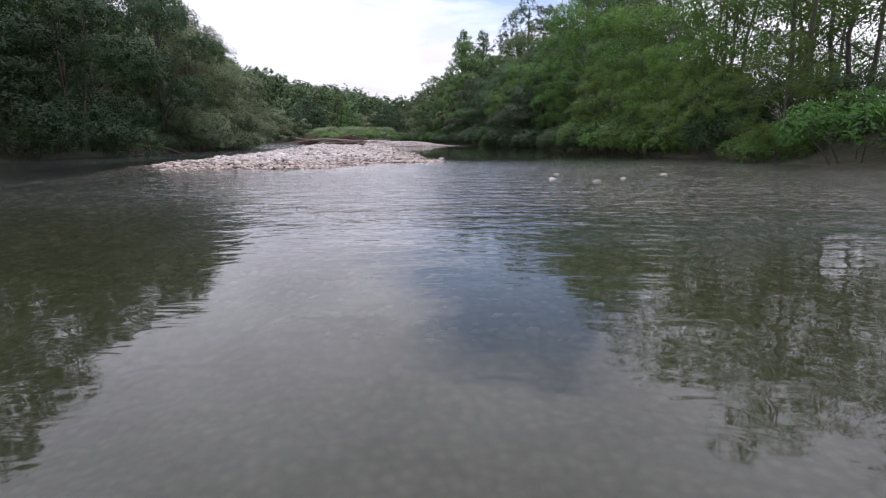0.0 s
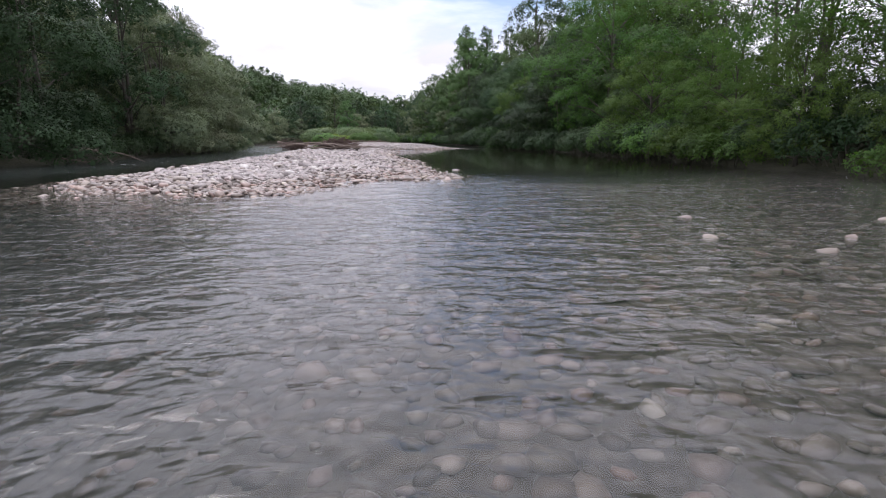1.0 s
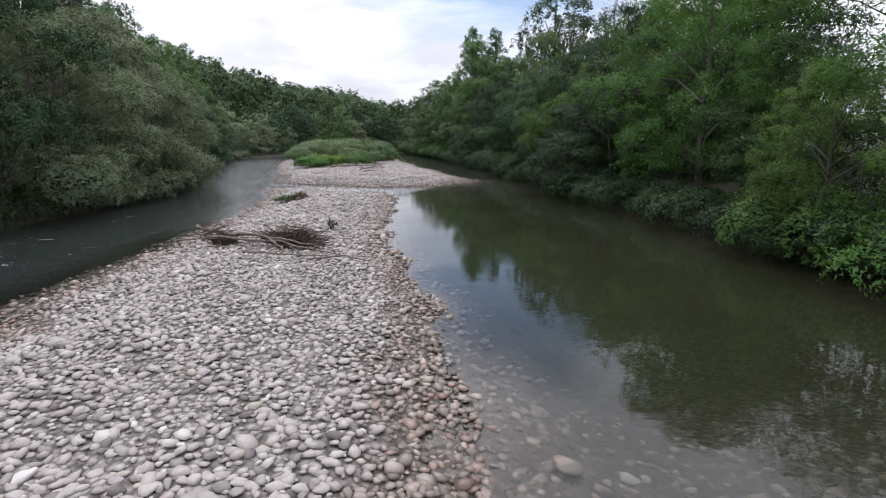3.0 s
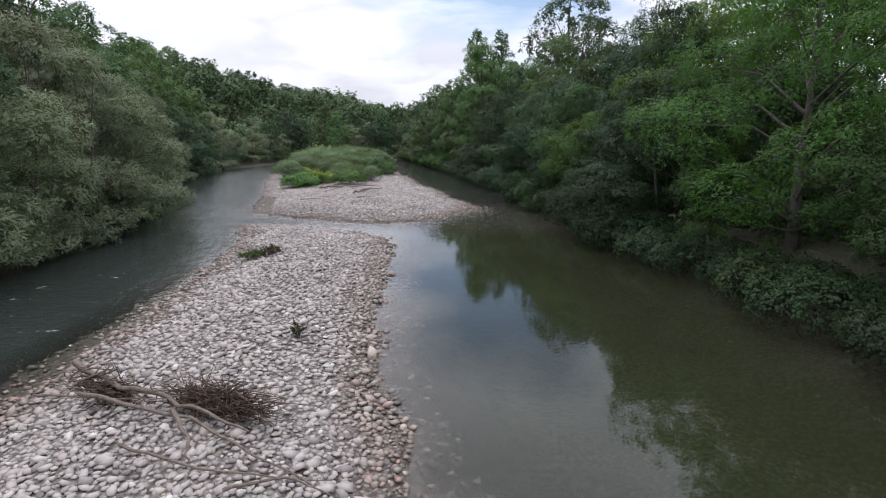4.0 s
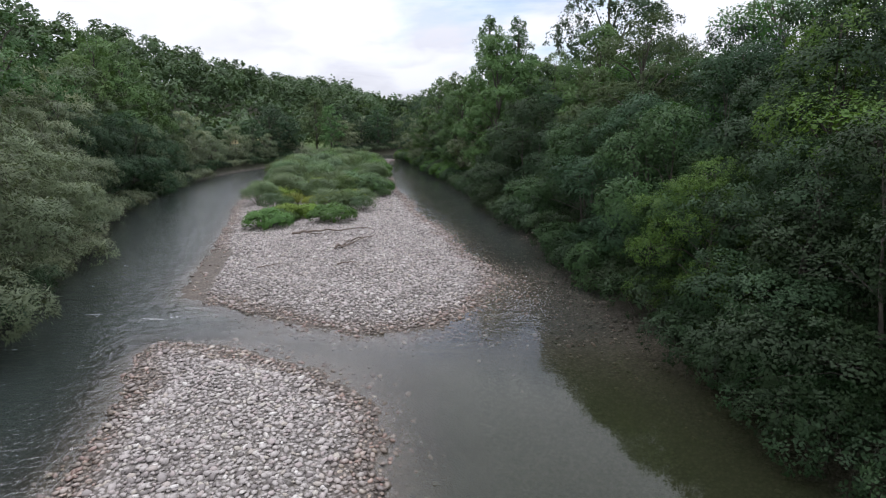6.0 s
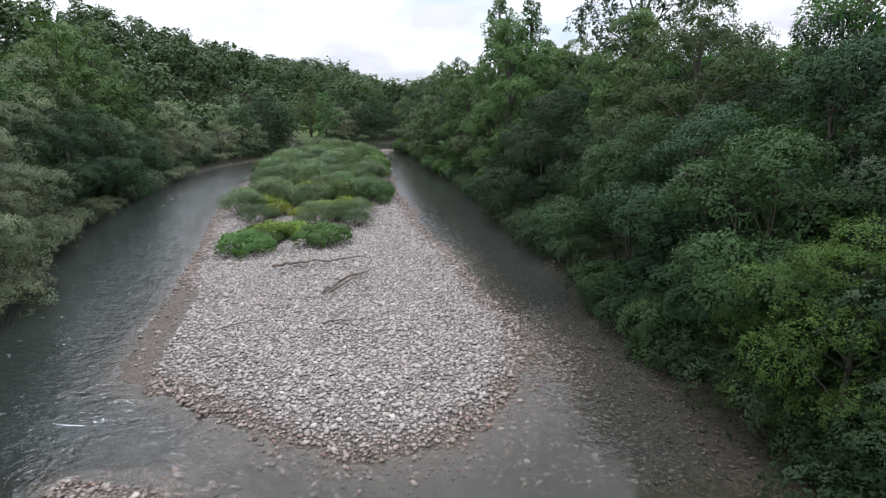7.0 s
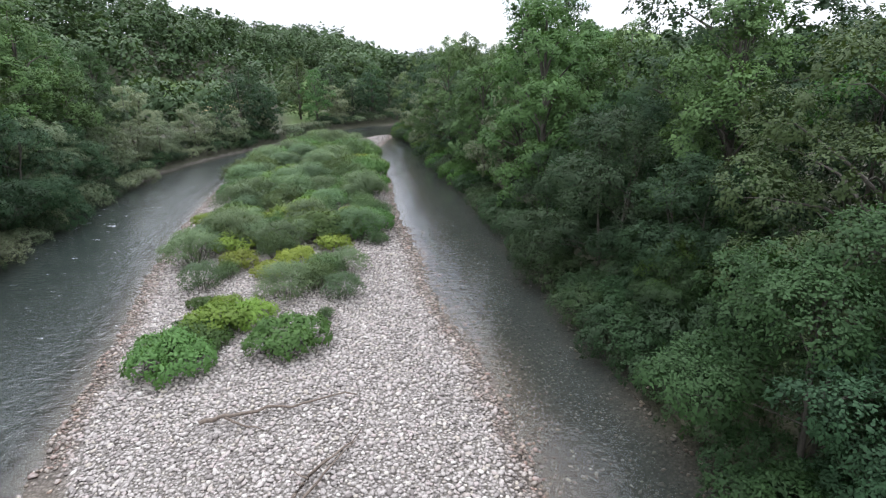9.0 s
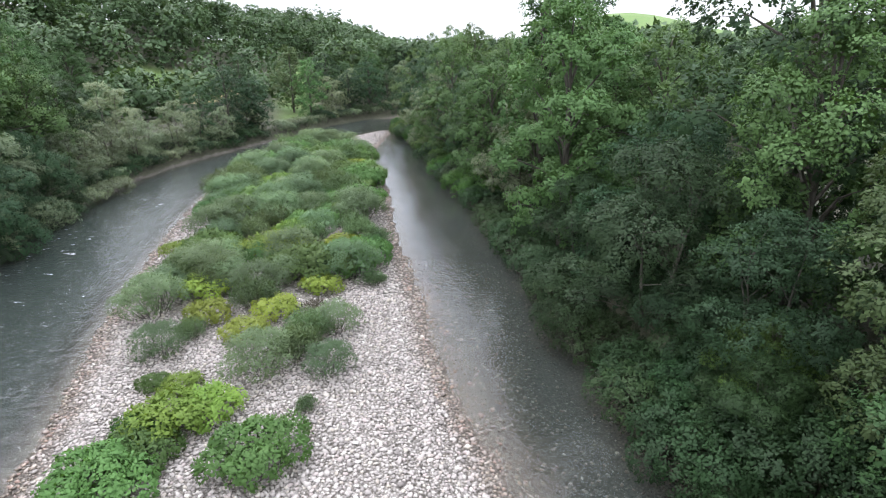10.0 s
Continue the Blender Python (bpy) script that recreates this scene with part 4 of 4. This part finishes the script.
tx, ty, tz, tr = scatter(1.9, -26, -8, 74, 122, lambda x, y, z, river, bar, nb, fb: (inside(THICKET, x, y + 1.0) > 0.2) * 0.92 * step(73.5, 76, y), 91)
for bx, by in zip(tx, ty):
    patch = waves(np.array([bx]), np.array([by]), 9.0, 33)[0] + tr.normal(0, 0.35)
    kind = "yellow" if patch > 0.5 else "herb" if patch > 0.12 else ("osier", "sallow", "sallow")[tr.randint(3)]
    bush_spots.append((kind, float(bx), float(by), float(tr.uniform(0.8, 1.4) * (1 + 0.3 * step(80, 105, by))), float(tr.uniform(0, 360))))
plant(BUSHES, bush_spots, "bushes on the gravel bar")


# ---- driftwood ----
def branch(points, thick, wobble, r, sides=6):
    """A crooked tapering stick through a few places."""
    p = np.array(points, dtype=float)
    t = np.linspace(0, len(p) - 1, 5 * (len(p) - 1) + 1)
    q = np.stack([np.interp(t, np.arange(len(p)), p[:, k]) for k in range(3)], axis=1)
    q += r.normal(0, wobble, q.shape)
    return tube(q, thick * np.linspace(1, 0.25, len(q)), sides)


def ground_z(x, y):
    return float(terrain(np.array([x]), np.array([y]))[0][0])


def lying(name, label, x, y, sticks, seed, twigs=0, spread=(1.0, 0.4), dark=None, tilt=0.0, shift=(0, 0)):
    """Sticks given as (x, y, height) places from the thing's foot, and a mat of thin twigs."""
    r = np.random.RandomState(seed)
    ob = new(name)
    ob.location = (x, y, ground_z(x, y) + 0.10)
    for k, (pts, thick) in enumerate(sticks):
        part("branch", sheet("branch", *branch(pts, thick, thick * 0.5, r), M_DRIFT, True), ob)
    if twigs:
        made = []
        for _ in range(twigs):
            a = np.array([r.normal(0, spread[0] * 0.5), r.normal(0, spread[1] * 0.5), abs(r.normal(0.10, 0.10))])
            a[1] -= a[0] * tilt
            a[:2] += shift
            d = np.array([r.normal(0, 0.26), r.normal(0, 0.12), r.normal(0.02, 0.09)])
            d[1] -= d[0] * tilt
            made.append(tube([a, a + d * 0.5 + r.normal(0, 0.03, 3), np.maximum(a + d, (-9, -9, 0.0))], [0.011, 0.008, 0.004], 4))
        part("twig_mat", sheet("twig_mat", *joined(made), dark or M_TWIG, True), ob, "tangled dark brown twigs")
    return tagged(ob, label, "driftwood")


lying("brushwood_pile", "pile of dark twigs and bleached poles stranded on the gravel bar", -4.7, 26.35, [
    ([(-2.15, 1.35, 0.22), (-1.0, 0.65, 0.2), (0.3, 0.05, 0.18), (1.2, -0.4, 0.1)], 0.052), ([(-1.5, 0.5, 0.16), (0.4, -0.2, 0.16), (2.2, -1.35, 0.04)], 0.034),
    ([(-2.3, 0.65, 0.06), (-1.2, 0.4, 0.14), (0.2, 0.3, 0.2)], 0.022), ([(-0.3, -0.6, 0.05), (0.9, -1.1, 0.06), (2.4, -1.3, 0.05)], 0.022),
    ([(0.1, -0.1, 0.2), (0.5, -0.55, 0.1), (0.7, -0.95, 0.03)], 0.034), ([(-1.9, 0.9, 0.1), (-1.3, 0.95, 0.34)], 0.026), ([(0.0, 0.5, 0.12), (0.9, 0.35, 0.3), (1.3, 0.3, 0.24)], 0.022),
    ([(1.3, -1.4, 0.04), (1.9, -1.25, 0.08), (2.5, -1.5, 0.03)], 0.022)], 51, 800, (0.62, 0.13), None, 0.25, (0.45, 0.35))
lying("twig_heap", "small heap of dark twigs beside the brushwood pile", -6.05, 27.15, [([(-0.5, 0.25, 0.1), (0.1, 0.0, 0.2), (0.7, -0.2, 0.08)], 0.028)], 57, 260, (0.4, 0.16), None, 0.3)
lying("drift_log", "long bleached drift branch lying across the gravel", -9.0, 60.4, [
    ([(-2.0, -0.7, 0.05), (-1.2, -0.45, 0.12), (0.4, 0.05, 0.12), (2.2, 0.8, 0.05)], 0.075), ([(-1.3, -0.6, 0.1), (-0.6, -0.9, 0.1), (-0.1, -1.0, 0.05)], 0.04)], 52)
lying("drift_log", "forked drift branch lying along the gravel", -7.0, 58.1, [
    ([(-0.9, -2.0, 0.05), (-0.3, -0.6, 0.12), (0.6, 1.3, 0.06)], 0.07), ([(-0.6, -1.9, 0.05), (0.0, -0.5, 0.14), (0.5, 0.8, 0.05)], 0.045), ([(-0.35, -0.7, 0.1), (-0.9, -0.3, 0.06)], 0.03)], 53)
lying("drift_branch", "thin drift branch on the gravel", -10.0, 53.3, [([(-0.5, -0.4, 0.03), (0.0, 0.0, 0.07), (0.5, 0.4, 0.03)], 0.03)], 54)
lying("drift_branch", "thin drift branch on the gravel", -6.6, 53.1, [([(-0.5, -0.05, 0.03), (0.0, 0.05, 0.08), (0.45, 0.1, 0.03)], 0.04)], 55)
lying("bank_snag", "dead pale branches hanging from the bank over the water", -13.4, 26.2, [
    ([(-1.0, 0.3, 0.9), (0.2, -0.3, 0.7), (1.5, -0.8, 0.15)], 0.05), ([(-0.9, -0.3, 0.8), (0.4, 0.2, 0.75), (1.7, 0.5, 0.3)], 0.045), ([(-0.8, -0.9, 0.5), (0.6, -1.3, 0.35), (1.2, -1.8, -0.1)], 0.04)], 56, 160, (0.9, 1.6), M_DRIFT)


def tuft(name, label, x, y, height, radius, leaf, seed, blades=500):
    b = make_bush(name, label, seed, height, radius, 8, blades, 0.16, 0.18, leaf, True, "plant")
    b.location = (x, y, ground_z(x, y) + 0.05)


tuft("grass_tuft", "low olive green tuft growing among the cobbles", -7.75, 37.5, 0.2, 0.42, M_OSIER, 61)
tuft("grass_tuft", "dry brown end of a low tuft among the cobbles", -7.15, 37.6, 0.16, 0.33, M_DRY, 62, 300)
tuft("dry_weed", "small dead brown weed among the cobbles", -4.1, 30.0, 0.14, 0.12, M_DRY, 63, 60)
tuft("dry_shrub", "rust-brown dead shrub among green bushes", -10.4, 73.4, 0.6, 0.8, M_DRY, 64, 700)


# ---- boulders in the water ----
def boulder(label, x, y, size, seed, sink=0.12):
    r = np.random.RandomState(seed)
    v, f = stone_arrays(np.zeros(1), np.zeros(1), np.zeros(1), np.array([size]), r, SMOOTH_KINDS, SMOOTH_FACES, 0.0)
    ob = new("boulder", sheet("boulder", v, f, M_STONE, True))
    ob.location = (x, y, max(ground_z(x, y) + size * sink, -0.03))
    return tagged(ob, label, "stone")


for bx, by, bs, bk in ((2.85, 9.0, 0.22, 1), (2.35, 9.5, 0.17, 2), (3.4, 9.5, 0.16, 3), (2.6, 10.6, 0.2, 4), (5.0, 12.5, 0.18, 5), (4.3, 10.4, 0.2, 6), (-2.6, 29.6, 0.42, 7), (-2.75, 30.5, 0.26, 8),
                       (-3.0, 36.0, 0.36, 9), (0.25, 15.6, 0.19, 10), (0.15, 16.2, 0.17, 11), (0.4, 19.0, 0.28, 12)):
    boulder("pale boulder standing out of the shallow water", bx, by, bs, bk)
boulder("dark wet boulder at the tip of the gravel bar", -6.1, 17.4, 0.42, 20)


# ---- woods on the hill ----
def build_woods():
    r = np.random.RandomState(5)
    spots = []
    for x0, x1, y0, y1, gap in ((-210, 130, -10, 300, 6.0), (-230, 330, 300, 640, 9.0)):
        x, y = (a.ravel() for a in np.meshgrid(np.arange(x0, x1, gap), np.arange(y0, y1, gap)))
        spots.append((x + r.uniform(-0.4, 0.4, x.shape) * gap, y + r.uniform(-0.4, 0.4, x.shape) * gap, np.full(x.shape, gap / 6.0)))
    x, y, g = (np.concatenate(a) for a in zip(*spots))
    z, river, _, _, _ = terrain(x, y)
    field = np.maximum(np.maximum(inside(MEADOW, x, y), inside(HAYFIELD, x, y)), inside(PASTURE, x, y))
    ok = (-river > 15) & (field < 1)
    ok &= ~((x > 0) & (y < 105)) & ~((x > 60) & (y < 140))
    ridge = np.interp(y, RIDGE_Y, RIDGE_X)
    ok &= (-x < 0.9 * y + 25) & (x > ridge - 10) & (x < 110) & ((x > 0) | (y > 20))
    x, y, z, g = x[ok], y[ok], z[ok], g[ok]
    low = (field[ok] > -5) | (x > -66) & (x < -30) & (y > 105) & (y < 225)
    made = []
    for near, count, size, spread in ((True, 430, 0.74, 0.95), (False, 130, 1.4, 1.6)):
        blobs = []
        for i in np.flatnonzero((y < 300) == near):
            h = r.uniform(7.5, 12.5) * (0.5 if low[i] else 1)
            w = r.uniform(2.5, 3.3) * g[i] * (0.6 if low[i] else 1)
            blobs.append((x[i], y[i], z[i] + h * 0.52, w, w, h * 0.44))
            for k in range(6):
                a, s = k * 2.4 + r.uniform(-0.5, 0.5), w * r.uniform(0.4, 0.62)
                lift = (0.06, 0.15, 0.34, 0.52, 0.72, 0.88)[k]
                d = w * (1.0 - 0.6 * max(lift - 0.5, 0))
                blobs.append((x[i] + math.cos(a) * d * 0.8, y[i] + math.sin(a) * d * 0.8, z[i] + h * lift, s, s, s * 0.8))
        made.append(leaves_on(blobs, count * len(blobs) // 7, size, 0.85, r, 0.35, 0.6, False, spread, 10))
    v, f = joined([(a, b) for a, b, _ in made])
    q = np.concatenate([c for _, _, c in made])
    return tagged(new("hill_woods", foliage("hill_woods", v, f, q, M_WOOD_FAR)), "dense dark green broadleaf woods covering the valley side", "woods", kind="stuff")


build_woods()


# ---- cobbles that can be picked out one by one, at the tip of the near bar ----
def loose_cobbles():
    x, y, z, r = scatter(0.105, *PICK, lambda x, y, z, river, bar, nb, fb: (nb > -0.05) * 1.0, 17)
    size = stone_sizes(r, len(x), 0.115)
    meshes = [sheet("cobble", k, SMOOTH_FACES, M_STONE, True) for k in SMOOTH_KINDS]
    for i in range(len(x)):
        ob = new("cobble", meshes[r.randint(len(meshes))])
        ob.parent = ground
        ob.matrix_basis = pose(x[i], y[i], z[i] + size[i] * 0.12, r.normal(0, 9), r.normal(0, 9), r.uniform(0, 360)) @ Matrix.Scale(size[i], 4)


loose_cobbles()
